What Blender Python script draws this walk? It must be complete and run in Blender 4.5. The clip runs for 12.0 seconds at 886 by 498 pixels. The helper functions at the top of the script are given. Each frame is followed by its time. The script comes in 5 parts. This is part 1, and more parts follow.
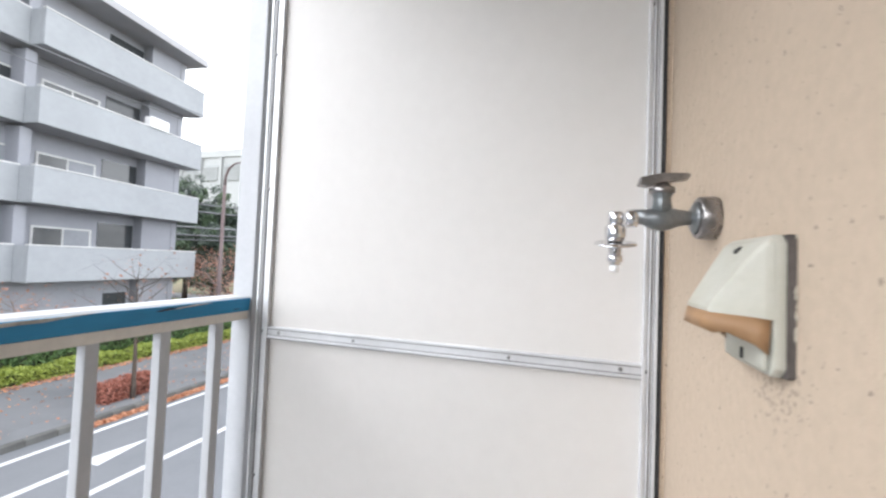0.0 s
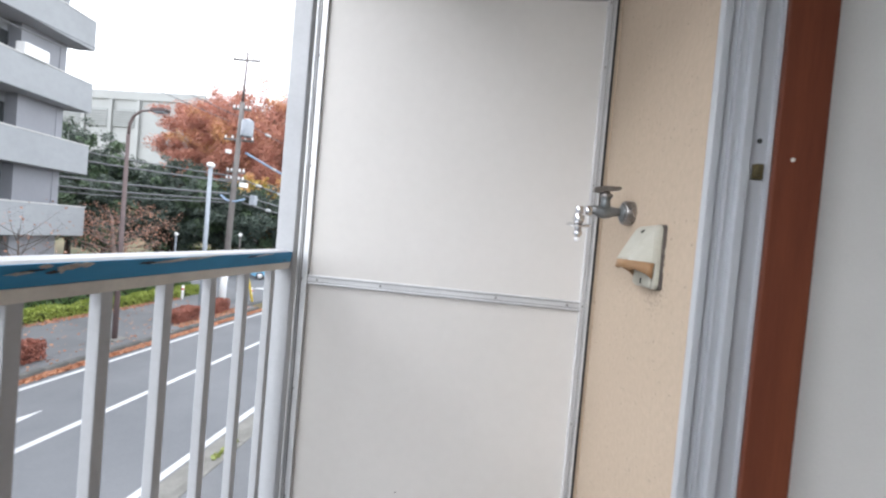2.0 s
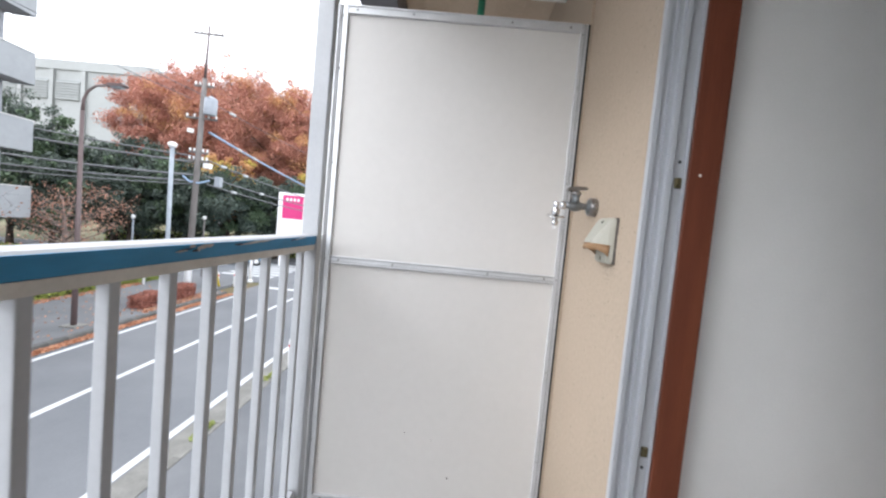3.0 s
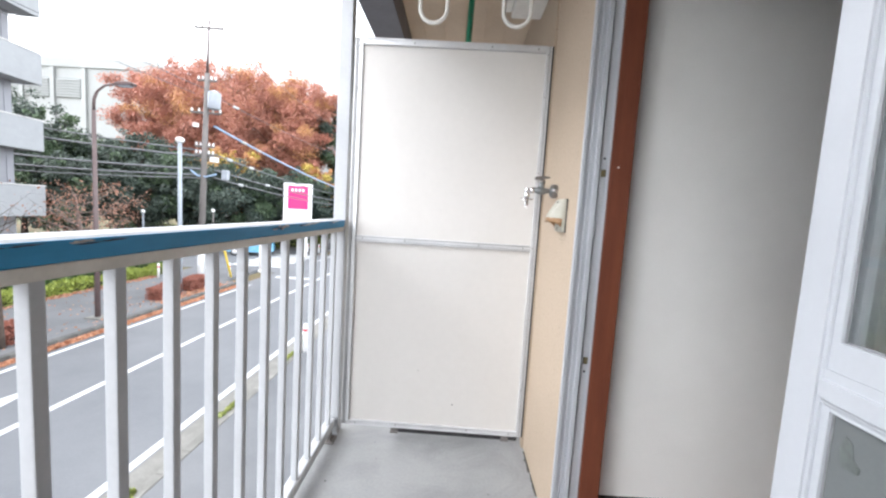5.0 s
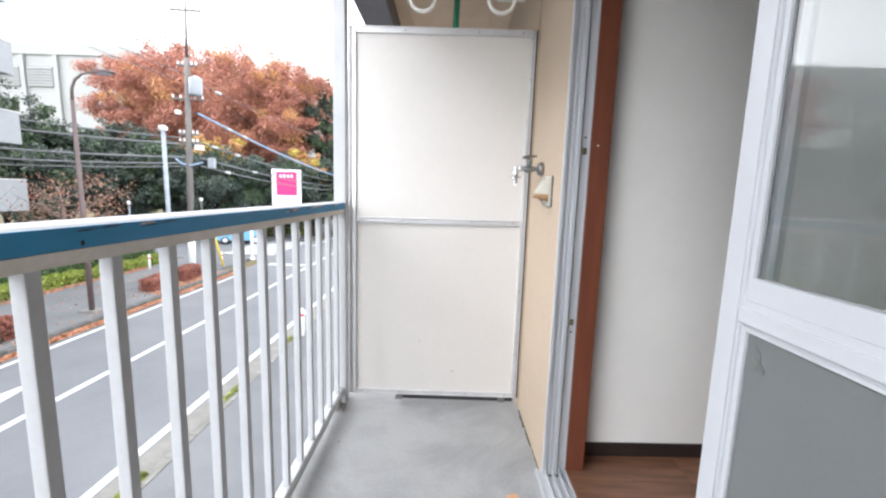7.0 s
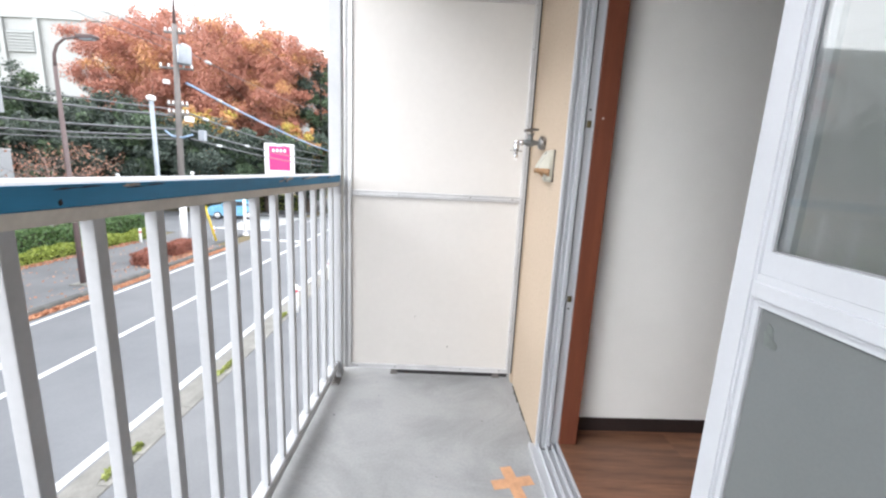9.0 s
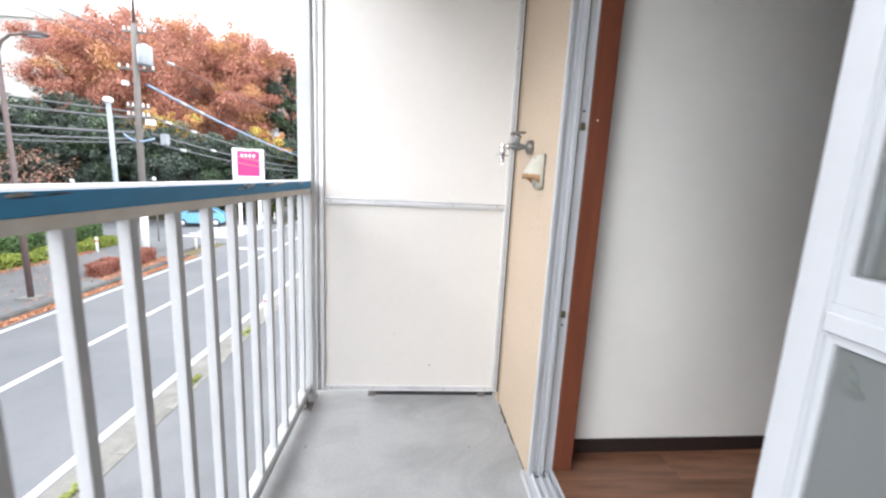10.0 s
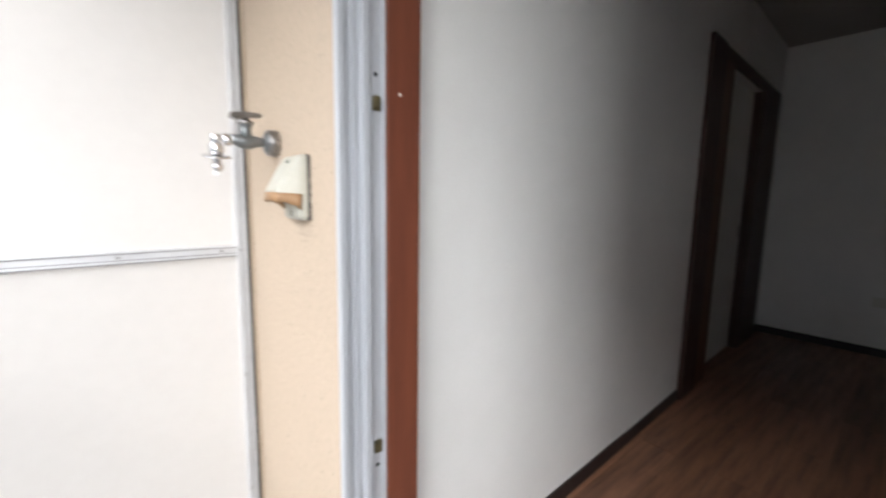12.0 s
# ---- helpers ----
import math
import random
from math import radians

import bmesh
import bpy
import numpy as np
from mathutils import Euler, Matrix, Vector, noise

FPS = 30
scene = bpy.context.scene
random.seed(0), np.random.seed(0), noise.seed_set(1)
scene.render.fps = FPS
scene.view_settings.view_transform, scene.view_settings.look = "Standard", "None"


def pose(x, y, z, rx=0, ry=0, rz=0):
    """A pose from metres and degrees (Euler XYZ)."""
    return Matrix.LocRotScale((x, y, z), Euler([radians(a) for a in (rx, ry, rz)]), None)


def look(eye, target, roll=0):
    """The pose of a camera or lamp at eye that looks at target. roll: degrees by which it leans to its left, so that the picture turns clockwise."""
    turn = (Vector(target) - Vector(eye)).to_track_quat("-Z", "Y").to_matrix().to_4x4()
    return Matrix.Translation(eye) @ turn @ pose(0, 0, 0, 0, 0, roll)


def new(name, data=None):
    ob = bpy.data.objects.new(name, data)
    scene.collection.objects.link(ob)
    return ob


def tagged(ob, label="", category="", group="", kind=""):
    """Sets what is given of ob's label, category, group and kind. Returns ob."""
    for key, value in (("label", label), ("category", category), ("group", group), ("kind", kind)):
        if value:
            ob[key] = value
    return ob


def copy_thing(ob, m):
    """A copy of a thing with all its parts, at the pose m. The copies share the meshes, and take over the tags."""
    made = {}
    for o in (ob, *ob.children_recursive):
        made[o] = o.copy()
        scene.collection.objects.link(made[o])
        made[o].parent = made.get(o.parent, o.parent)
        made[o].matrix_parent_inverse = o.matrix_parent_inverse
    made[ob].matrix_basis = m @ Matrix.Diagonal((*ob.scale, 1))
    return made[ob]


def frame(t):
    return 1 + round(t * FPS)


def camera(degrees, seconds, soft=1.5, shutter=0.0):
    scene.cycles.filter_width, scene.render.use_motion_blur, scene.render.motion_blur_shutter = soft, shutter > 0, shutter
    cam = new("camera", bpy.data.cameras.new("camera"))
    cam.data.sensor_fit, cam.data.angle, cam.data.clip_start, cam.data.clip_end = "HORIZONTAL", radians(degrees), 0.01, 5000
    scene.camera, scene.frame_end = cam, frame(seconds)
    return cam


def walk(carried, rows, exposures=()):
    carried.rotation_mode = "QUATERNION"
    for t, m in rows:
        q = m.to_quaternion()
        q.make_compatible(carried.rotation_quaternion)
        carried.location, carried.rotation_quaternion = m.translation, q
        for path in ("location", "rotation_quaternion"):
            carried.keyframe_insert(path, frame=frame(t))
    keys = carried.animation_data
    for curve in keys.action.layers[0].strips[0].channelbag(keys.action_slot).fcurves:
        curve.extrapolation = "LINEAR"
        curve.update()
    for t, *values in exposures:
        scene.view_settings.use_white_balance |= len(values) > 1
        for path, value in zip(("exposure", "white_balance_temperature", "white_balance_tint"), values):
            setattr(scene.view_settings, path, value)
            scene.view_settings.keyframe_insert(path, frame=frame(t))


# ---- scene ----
cam = camera(96.3, 12.0, soft=2.3, shutter=0.5)
PATH = [
    (0, (-0.194, -0.831, 1.196), (-0.766, 1.085, 1.263), 2.3),
    (0.5, (-0.305, -0.888, 1.188), (-0.749, 1.063, 1.215), 2.6),
    (1, (-0.322, -0.964, 1.178), (-0.642, 1.010, 1.229), 2.2),
    (1.5, (-0.332, -1.117, 1.169), (-0.540, 0.872, 1.124), 3.1),
    (2, (-0.348, -1.212, 1.167), (-0.540, 0.778, 1.121), 5.0),
    (2.5, (-0.406, -1.349, 1.166), (-0.474, 0.649, 1.148), 6.3),
    (3, (-0.442, -1.483, 1.166), (-0.475, 0.513, 1.054), 5.3),
    (5, (-0.413, -1.907, 1.156), (-0.465, 0.084, 0.970), 3.5),
    (5.5, (-0.443, -1.935, 1.152), (-0.370, 0.053, 0.945), 3.2),
    (6, (-0.472, -1.978, 1.156), (-0.347, 0.006, 0.938), 1.9),
    (6.5, (-0.457, -2.019, 1.154), (-0.395, -0.033, 0.925), 1.2),
    (7, (-0.430, -2.037, 1.147), (-0.437, -0.056, 0.872), 1.7),
    (9, (-0.443, -2.009, 1.126), (-0.418, -0.046, 0.746), 2.7),
    (9.5, (-0.475, -1.972, 1.130), (-0.349, -0.010, 0.760), 3.7),
    (10, (-0.472, -1.867, 1.125), (-0.321, 0.097, 0.778), 2.7),
    (10.5, (-0.433, -1.658, 1.132), (-0.270, 0.314, 0.847), 3.1),
    (11, (-0.405, -1.471, 1.148), (-0.086, 0.487, 0.889), 3.6),
    (11.5, (-0.385, -1.291, 1.162), (0.495, 0.491, 0.936), 0.9),
    (12, (-0.298, -1.170, 1.154), (0.975, 0.350, 0.899), 0.9),
]
walk(cam, [(t, look(eye, target, roll)) for t, eye, target, roll in PATH],
     exposures=[(0, 2.52, 6180, 10), (0.5, 2.40, 6180, 10), (1.5, 2.25, 6120, 10), (3, 2.27, 6120, 10), (5, 2.66, 6200, 10), (7, 2.66, 6240, 10), (9, 2.72, 6290, 10), (10.5, 2.8, 6290, 10), (11.5, 2.80, 6290, 10), (12, 2.90, 6300, 10)])

# ---- light ----
world = bpy.data.worlds.new("world")
scene.world = world
world.use_nodes = True
wn, wl = world.node_tree.nodes, world.node_tree.links
wn.clear()
w_out = wn.new("ShaderNodeOutputWorld")
w_bg = wn.new("ShaderNodeBackground")
w_sky = wn.new("ShaderNodeTexSky")
w_sky.sky_type = "NISHITA"
w_sky.sun_disc = False
w_sky.sun_elevation = radians(36)
w_sky.sun_rotation = radians(-112)
w_sky.dust_density = 1.0
w_sky.air_density = 1.0
w_hs = wn.new("ShaderNodeHueSaturation")      # an overcast sky: nearly white
w_hs.inputs["Saturation"].default_value = 0.04
wl.new(w_sky.outputs[0], w_hs.inputs["Color"])
wl.new(w_hs.outputs[0], w_bg.inputs["Color"])
w_bg.inputs["Strength"].default_value = 0.15
wl.new(w_bg.outputs[0], w_out.inputs[0])

sun_data = bpy.data.lights.new("sun", "SUN")
sun_data.energy = 0.8
sun_data.angle = radians(165)
sun_data.color = (1.0, 0.985, 0.97)
sun = new("sun", sun_data)
sun.matrix_world = look((-25, -10, 19.6), (0, 0, 0))

# ---- materials ----


def material(name, colour, rough=0.6, metal=0.0, vary=0.12, scale=3.0, fine=60.0, bump=0.1, depth=0.002, tint=None, spots=None, island=False, per_object=0.0, stretch=None, spec=0.5):
    """A surface with stains at a large scale, grain at a small one and fine relief. tint: the second colour of the stains;
    spots: (colour, scale, threshold) for specks."""
    m = bpy.data.materials.new(name)
    m.use_nodes = True
    n, l = m.node_tree.nodes, m.node_tree.links
    b = n["Principled BSDF"]
    b.inputs["Roughness"].default_value = rough
    b.inputs["Metallic"].default_value = metal
    b.inputs["Specular IOR Level"].default_value = spec
    tc = n.new("ShaderNodeTexCoord")
    mp = n.new("ShaderNodeMapping")
    l.new(tc.outputs["Object"], mp.inputs["Vector"])
    if stretch:
        mp.inputs["Scale"].default_value = stretch

    def tex(s, detail=5.0, r=0.6):
        t = n.new("ShaderNodeTexNoise")
        t.inputs["Scale"].default_value, t.inputs["Detail"].default_value, t.inputs["Roughness"].default_value = s, detail, r
        l.new(mp.outputs[0], t.inputs["Vector"])
        return t

    def mix(fac, a, c, blend="MIX"):
        x = n.new("ShaderNodeMix")
        x.data_type, x.blend_type = "RGBA", blend
        for value, slot in ((fac, 0), (a, 6), (c, 7)):
            if hasattr(value, "links"):
                l.new(value, x.inputs[slot])
            else:
                x.inputs[slot].default_value = value
        return x.outputs[2]

    def ramp(src, lo, hi):
        r = n.new("ShaderNodeMapRange")
        r.inputs["From Min"].default_value, r.inputs["From Max"].default_value = lo, hi
        l.new(src, r.inputs["Value"])
        return r.outputs[0]

    base = (*colour, 1)
    dark = (*(tint or [c * (1 - 2.2 * vary) for c in colour]), 1)
    big, small = tex(scale), tex(fine, 3.0)
    col = mix(ramp(big.outputs[0], 0.38, 0.72), base, dark)
    grain = [max(0.0, 1 - vary)] * 3 + [1]
    col = mix(ramp(small.outputs[0], 0.3, 0.75), col, mix(1.0, col, grain, "MULTIPLY"))
    if spots:
        sp = tex(spots[1], 2.0)
        col = mix(ramp(sp.outputs[0], spots[2], spots[2] + 0.04), col, (*spots[0], 1))
    if island or per_object:
        if island:
            g = n.new("ShaderNodeNewGeometry")
            rnd = g.outputs["Random Per Island"]
        else:
            g = n.new("ShaderNodeObjectInfo")
            rnd = g.outputs["Random"]
        amount = per_object or 0.35
        lo, hi = [1 - amount] * 3 + [1], [1 + amount * 0.6] * 3 + [1]
        col = mix(1.0, col, mix(rnd, lo, hi), "MULTIPLY")
    l.new(col, b.inputs["Base Color"])
    rr = n.new("ShaderNodeMapRange")
    rr.inputs["To Min"].default_value, rr.inputs["To Max"].default_value = max(0.02, rough - 0.08), min(1, rough + 0.1)
    l.new(big.outputs[0], rr.inputs["Value"])
    l.new(rr.outputs[0], b.inputs["Roughness"])
    if bump:
        bp = n.new("ShaderNodeBump")
        bp.inputs["Strength"].default_value, bp.inputs["Distance"].default_value = bump, depth
        l.new(small.outputs[0], bp.inputs["Height"])
        l.new(bp.outputs[0], b.inputs["Normal"])
    return m


def leaf_material(name, a, b2, rough=0.6):
    """Leaves that differ one by one between two colours and let some light through."""
    m = bpy.data.materials.new(name)
    m.use_nodes = True
    n, l = m.node_tree.nodes, m.node_tree.links
    b = n["Principled BSDF"]
    g = n.new("ShaderNodeNewGeometry")
    x = n.new("ShaderNodeMix")
    x.data_type = "RGBA"
    x.inputs[6].default_value, x.inputs[7].default_value = (*a, 1), (*b2, 1)
    l.new(g.outputs["Random Per Island"], x.inputs[0])
    l.new(x.outputs[2], b.inputs["Base Color"])
    b.inputs["Roughness"].default_value = rough
    b.inputs["Subsurface Weight"].default_value = 0.0
    return m


M = {}
M["stucco"] = material("beige_stucco", (0.50, 0.40, 0.304), 0.85, vary=0.10, scale=1.6, fine=70, bump=0.34, depth=0.006, tint=(0.465, 0.372, 0.28), spots=((0.25, 0.20, 0.155), 120, 0.672))
sn, sl = M["stucco"].node_tree.nodes, M["stucco"].node_tree.links     # soot below the vent hood
s_bsdf = sn["Principled BSDF"]
s_tc = sn.new("ShaderNodeTexCoord")
s_far = sn.new("ShaderNodeVectorMath")
s_far.operation = "DISTANCE"
s_far.inputs[1].default_value = (0.0, -0.385, 1.10)
sl.new(s_tc.outputs["Object"], s_far.inputs[0])
s_noise = sn.new("ShaderNodeTexNoise")
s_noise.inputs["Scale"].default_value, s_noise.inputs["Detail"].default_value = 150.0, 4.0
sl.new(s_tc.outputs["Object"], s_noise.inputs["Vector"])
s_near = sn.new("ShaderNodeMapRange")
s_near.inputs["From Min"].default_value, s_near.inputs["From Max"].default_value = 0.030, 0.105
s_near.inputs["To Min"].default_value, s_near.inputs["To Max"].default_value = 0.14, -0.18
sl.new(s_far.outputs["Value"], s_near.inputs["Value"])
s_sum = sn.new("ShaderNodeMath")
s_sum.operation = "ADD"
sl.new(s_near.outputs[0], s_sum.inputs[0])
sl.new(s_noise.outputs[0], s_sum.inputs[1])
s_fac = sn.new("ShaderNodeMapRange")
s_fac.inputs["From Min"].default_value, s_fac.inputs["From Max"].default_value = 0.65, 0.74
s_fac.inputs["To Max"].default_value = 0.50
sl.new(s_sum.outputs[0], s_fac.inputs["Value"])
s_mix = sn.new("ShaderNodeMix")
s_mix.data_type = "RGBA"
sl.new(s_fac.outputs[0], s_mix.inputs[0])
sl.new(s_bsdf.inputs["Base Color"].links[0].from_socket, s_mix.inputs[6])
s_mix.inputs[7].default_value = (0.17, 0.135, 0.105, 1)
sl.new(s_mix.outputs[2], s_bsdf.inputs["Base Color"])
M["board"] = material("painted_board", (0.615, 0.592, 0.568), 0.55, vary=0.03, scale=1.2, fine=35, bump=0.06, depth=0.001, tint=(0.585, 0.566, 0.543), spots=((0.50, 0.485, 0.46), 14, 0.80))
M["alu"] = material("aluminium", (0.68, 0.685, 0.70), 0.42, 0.3, vary=0.08, scale=6, fine=120, bump=0.05)
M["alu_white"] = material("satin_aluminium", (0.51, 0.525, 0.555), 0.42, 0.2, vary=0.03, scale=4, fine=150, bump=0.03)
M["steel"] = material("screw_steel", (0.42, 0.42, 0.42), 0.35, 0.9, vary=0.2, scale=60, fine=300)
M["white_paint"] = material("white_railing_paint", (0.455, 0.465, 0.485), 0.5, vary=0.05, scale=5, fine=80, bump=0.12, depth=0.001, spots=((0.45, 0.36, 0.27), 45, 0.79))
M["old_paint"] = material("aged_cream_paint", (0.70, 0.66, 0.60), 0.6, vary=0.10, scale=6, fine=90, bump=0.2)
M["blue"] = material("blue_peeling_paint", (0.025, 0.255, 0.50), 0.6, vary=0.12, scale=7, fine=50, bump=0.25, spots=((0.02, 0.05, 0.08), 22, 0.745), stretch=(1, 0.3, 1))
M["flake"] = material("peeled_primer", (0.50, 0.48, 0.44), 0.7, vary=0.25, scale=30, fine=160)
# dark scratches, and the painted shadow lines beside curled flakes
M["dark_mark"] = material("scratch_and_curl_shadow", (0.04, 0.04, 0.045), 0.7, vary=0.3, scale=30, fine=160)
M["concrete"] = material("balcony_concrete", (0.36, 0.365, 0.37), 0.7, vary=0.14, scale=2.2, fine=90, bump=0.3, depth=0.002, tint=(0.248, 0.253, 0.258), spots=((0.13, 0.13, 0.13), 16, 0.725))
for node in M["concrete"].node_tree.nodes:
    if node.bl_idname == "ShaderNodeTexNoise" and node.inputs["Scale"].default_value < 3:
        node.inputs["Distortion"].default_value = 1.2
# aluminium with groove shade put into its colour; the gasket lines use it too
M["seam"] = material("shadowed_aluminium_groove", (0.30, 0.30, 0.31), 0.6, 0.3, vary=0.15, scale=20, fine=150)
M["soffit"] = material("beige_soffit", (0.62, 0.50, 0.38), 0.85, vary=0.1, scale=1.5, fine=50, bump=0.3, tint=(0.50, 0.40, 0.30))
M["beam"] = material("grey_painted_beam", (0.16, 0.155, 0.175), 0.6, vary=0.12, scale=3, fine=60)
M["rubber"] = material("black_rubber", (0.03, 0.03, 0.032), 0.7, vary=0.2, scale=20, fine=200)
M["brass"] = material("aged_brass", (0.24, 0.20, 0.11), 0.45, 0.7, vary=0.2, scale=40, fine=200)
M["bronze"] = material("weathered_tap_bronze", (0.25, 0.255, 0.26), 0.38, 0.75, vary=0.2, scale=35, fine=180, bump=0.25, depth=0.0006, tint=(0.17, 0.19, 0.195))
M["chrome"] = material("chrome", (0.80, 0.80, 0.82), 0.12, 1.0, vary=0.03, scale=30, fine=300, bump=0.02)
M["dark_chrome"] = material("worn_handle_metal", (0.36, 0.34, 0.33), 0.28, 0.9, vary=0.2, scale=40, fine=250)
M["nylon"] = material("white_nylon", (0.85, 0.85, 0.85), 0.4, vary=0.03, scale=20, fine=100)
M["hood"] = material("cream_plastic", (0.47, 0.46, 0.40), 0.5, vary=0.06, scale=12, fine=120, bump=0.06, tint=(0.42, 0.40, 0.325))
M["hood_in"] = material("yellowed_plastic_inside", (0.34, 0.195, 0.095), 0.55, vary=0.1, scale=12, fine=90)
M["caulk"] = material("old_grey_caulk", (0.13, 0.11, 0.10), 0.8, vary=0.25, scale=25, fine=120, bump=0.4)
M["caulk_pale"] = material("old_cream_caulk", (0.60, 0.53, 0.42), 0.8, vary=0.2, scale=40, fine=120, bump=0.5)
M["wood"] = material("red_brown_jamb_wood", (0.175, 0.054, 0.028), 0.45, vary=0.16, scale=5, fine=60, bump=0.1, stretch=(6, 6, 0.4), tint=(0.13, 0.038, 0.021))
M["dark_wood"] = material("dark_casing_wood", (0.06, 0.022, 0.014), 0.5, vary=0.18, scale=5, fine=60, stretch=(5, 5, 0.5))
M["jamb_wood"] = material("red_brown_inner_board", (0.13, 0.048, 0.026), 0.5, vary=0.18, scale=5, fine=60, stretch=(5, 5, 0.5))
M["baseboard"] = material("dark_brown_baseboard", (0.028, 0.019, 0.018), 0.5, vary=0.15, scale=5, fine=80)
M["wallpaper"] = material("white_wallpaper", (0.84, 0.825, 0.80), 0.85, vary=0.035, scale=2, fine=160, bump=0.25, depth=0.001)
# ceiling colour kept dark so that less light bounces through the room
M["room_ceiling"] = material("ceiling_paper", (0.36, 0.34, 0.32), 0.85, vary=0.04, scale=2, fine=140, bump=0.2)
M["plank"] = material("walnut_floor_plank", (0.30, 0.145, 0.085), 0.36, vary=0.2, scale=3.5, fine=45, bump=0.06, tint=(0.095, 0.042, 0.026), stretch=(0.7, 7, 7), per_object=0.28)
# dark colour for the unseen south wall, chosen to swallow light
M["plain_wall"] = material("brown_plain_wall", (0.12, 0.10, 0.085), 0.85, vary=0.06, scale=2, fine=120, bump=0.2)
M["plank_bed"] = material("floor_bed", (0.10, 0.05, 0.03), 0.7)
M["plate"] = material("ivory_plate", (0.72, 0.70, 0.64), 0.45, vary=0.03)
M["tape"] = material("orange_masking_tape", (0.66, 0.36, 0.20), 0.7, vary=0.1, scale=30, fine=200, bump=0.15)
M["hook"] = material("white_coated_hook", (0.80, 0.78, 0.74), 0.45, vary=0.06, scale=20, fine=120)
M["green_pole"] = material("green_coated_pole", (0.03, 0.30, 0.19), 0.4, vary=0.12, scale=20, fine=120)
M["asphalt"] = material("asphalt", (0.145, 0.152, 0.165), 0.75, vary=0.10, scale=0.35, fine=25, bump=0.35, depth=0.01, tint=(0.115, 0.122, 0.135))
M["pave"] = material("pavement_asphalt", (0.15, 0.155, 0.165), 0.8, vary=0.12, scale=0.5, fine=25, bump=0.3, depth=0.01, tint=(0.105, 0.11, 0.12))
M["road_paint"] = material("road_paint", (0.60, 0.61, 0.62), 0.7, vary=0.10, scale=1.5, fine=30, bump=0.2)
M["kerb"] = material("kerb_concrete", (0.22, 0.215, 0.20), 0.85, vary=0.14, scale=2.5, fine=40, bump=0.3, per_object=0.15)
M["dark_kerb"] = material("dirty_kerb_concrete", (0.13, 0.13, 0.125), 0.85, vary=0.18, scale=2, fine=40, bump=0.3, per_object=0.15)
M["earth"] = material("earth_and_grass", (0.10, 0.115, 0.05), 0.95, vary=0.25, scale=0.4, fine=6, bump=0.4, depth=0.03, tint=(0.16, 0.10, 0.055))
M["litter"] = leaf_material("fallen_leaves", (0.34, 0.13, 0.07), (0.52, 0.28, 0.16))
M["hedge_bright"] = leaf_material("yellow_green_hedge", (0.15, 0.20, 0.03), (0.31, 0.36, 0.065))
M["hedge_green"] = leaf_material("green_hedge", (0.035, 0.085, 0.025), (0.10, 0.17, 0.05))
M["shrub_red"] = leaf_material("red_autumn_shrub", (0.22, 0.075, 0.05), (0.36, 0.14, 0.10))
M["autumn"] = leaf_material("autumn_leaves", (0.275, 0.100, 0.070), (0.48, 0.220, 0.155))
M["autumn_orange"] = leaf_material("orange_leaves", (0.38, 0.18, 0.075), (0.54, 0.29, 0.12))
M["yellow_leaf"] = leaf_material("yellow_leaves", (0.40, 0.30, 0.05), (0.55, 0.44, 0.12))
M["evergreen"] = leaf_material("evergreen_leaves", (0.030, 0.047, 0.040), (0.080, 0.108, 0.082))
M["mid_green"] = leaf_material("mid_green_leaves", (0.045, 0.080, 0.042), (0.110, 0.160, 0.085))
M["pink_leaf"] = leaf_material("sparse_pink_leaves", (0.30, 0.13, 0.085), (0.44, 0.25, 0.18))
M["weed"] = leaf_material("kerb_weeds", (0.16, 0.20, 0.05), (0.28, 0.30, 0.09))
M["bark"] = material("bark", (0.10, 0.075, 0.06), 0.9, vary=0.3, scale=4, fine=20, bump=0.5, depth=0.02)
M["pale_bark"] = material("pale_twig_bark", (0.25, 0.19, 0.17), 0.9, vary=0.2, scale=6, fine=40)
M["facade"] = material("grey_tile_facade", (0.30, 0.31, 0.345), 0.75, vary=0.05, scale=0.3, fine=6, bump=0.05)
M["parapet"] = material("pale_grey_parapet", (0.335, 0.352, 0.375), 0.75, vary=0.06, scale=0.25, fine=4, bump=0.05)
M["soffit_grey"] = material("grey_soffit", (0.40, 0.40, 0.42), 0.8, vary=0.06, scale=0.4, fine=5)
M["window_dark"] = material("dark_window_glass", (0.05, 0.055, 0.06), 0.12, vary=0.1, scale=0.5, fine=4, bump=0)
M["curtain"] = material("pale_curtain", (0.30, 0.315, 0.345), 0.85, vary=0.08, scale=1, fine=10)
M["far_white"] = material("far_white_wall", (0.275, 0.285, 0.285), 0.85, vary=0.06, scale=0.1, fine=1.5)
M["rail_white"] = material("white_coping_paint", (0.62, 0.62, 0.62), 0.6, vary=0.06, scale=1, fine=8)
M["far_grey"] = material("far_grey_louvre", (0.21, 0.225, 0.23), 0.7, vary=0.06, scale=0.2, fine=3)
M["pole_concrete"] = material("pole_concrete", (0.19, 0.175, 0.17), 0.85, vary=0.12, scale=1, fine=20)
M["lamp_brown"] = material("brown_lamp_paint", (0.12, 0.085, 0.085), 0.5, vary=0.1, scale=3, fine=40)
M["lamp_white"] = material("pale_lamp_paint", (0.33, 0.37, 0.42), 0.45, vary=0.06, scale=3, fine=40)
M["transformer"] = material("transformer_grey", (0.34, 0.37, 0.42), 0.5, vary=0.08, scale=3, fine=30)
M["cable"] = material("cable_grey", (0.17, 0.175, 0.19), 0.6, vary=0.1)
M["cable_blue"] = material("cable_blue_cover", (0.30, 0.42, 0.60), 0.5, vary=0.1)
M["sign_white"] = material("sign_white", (0.82, 0.82, 0.83), 0.4, vary=0.02)
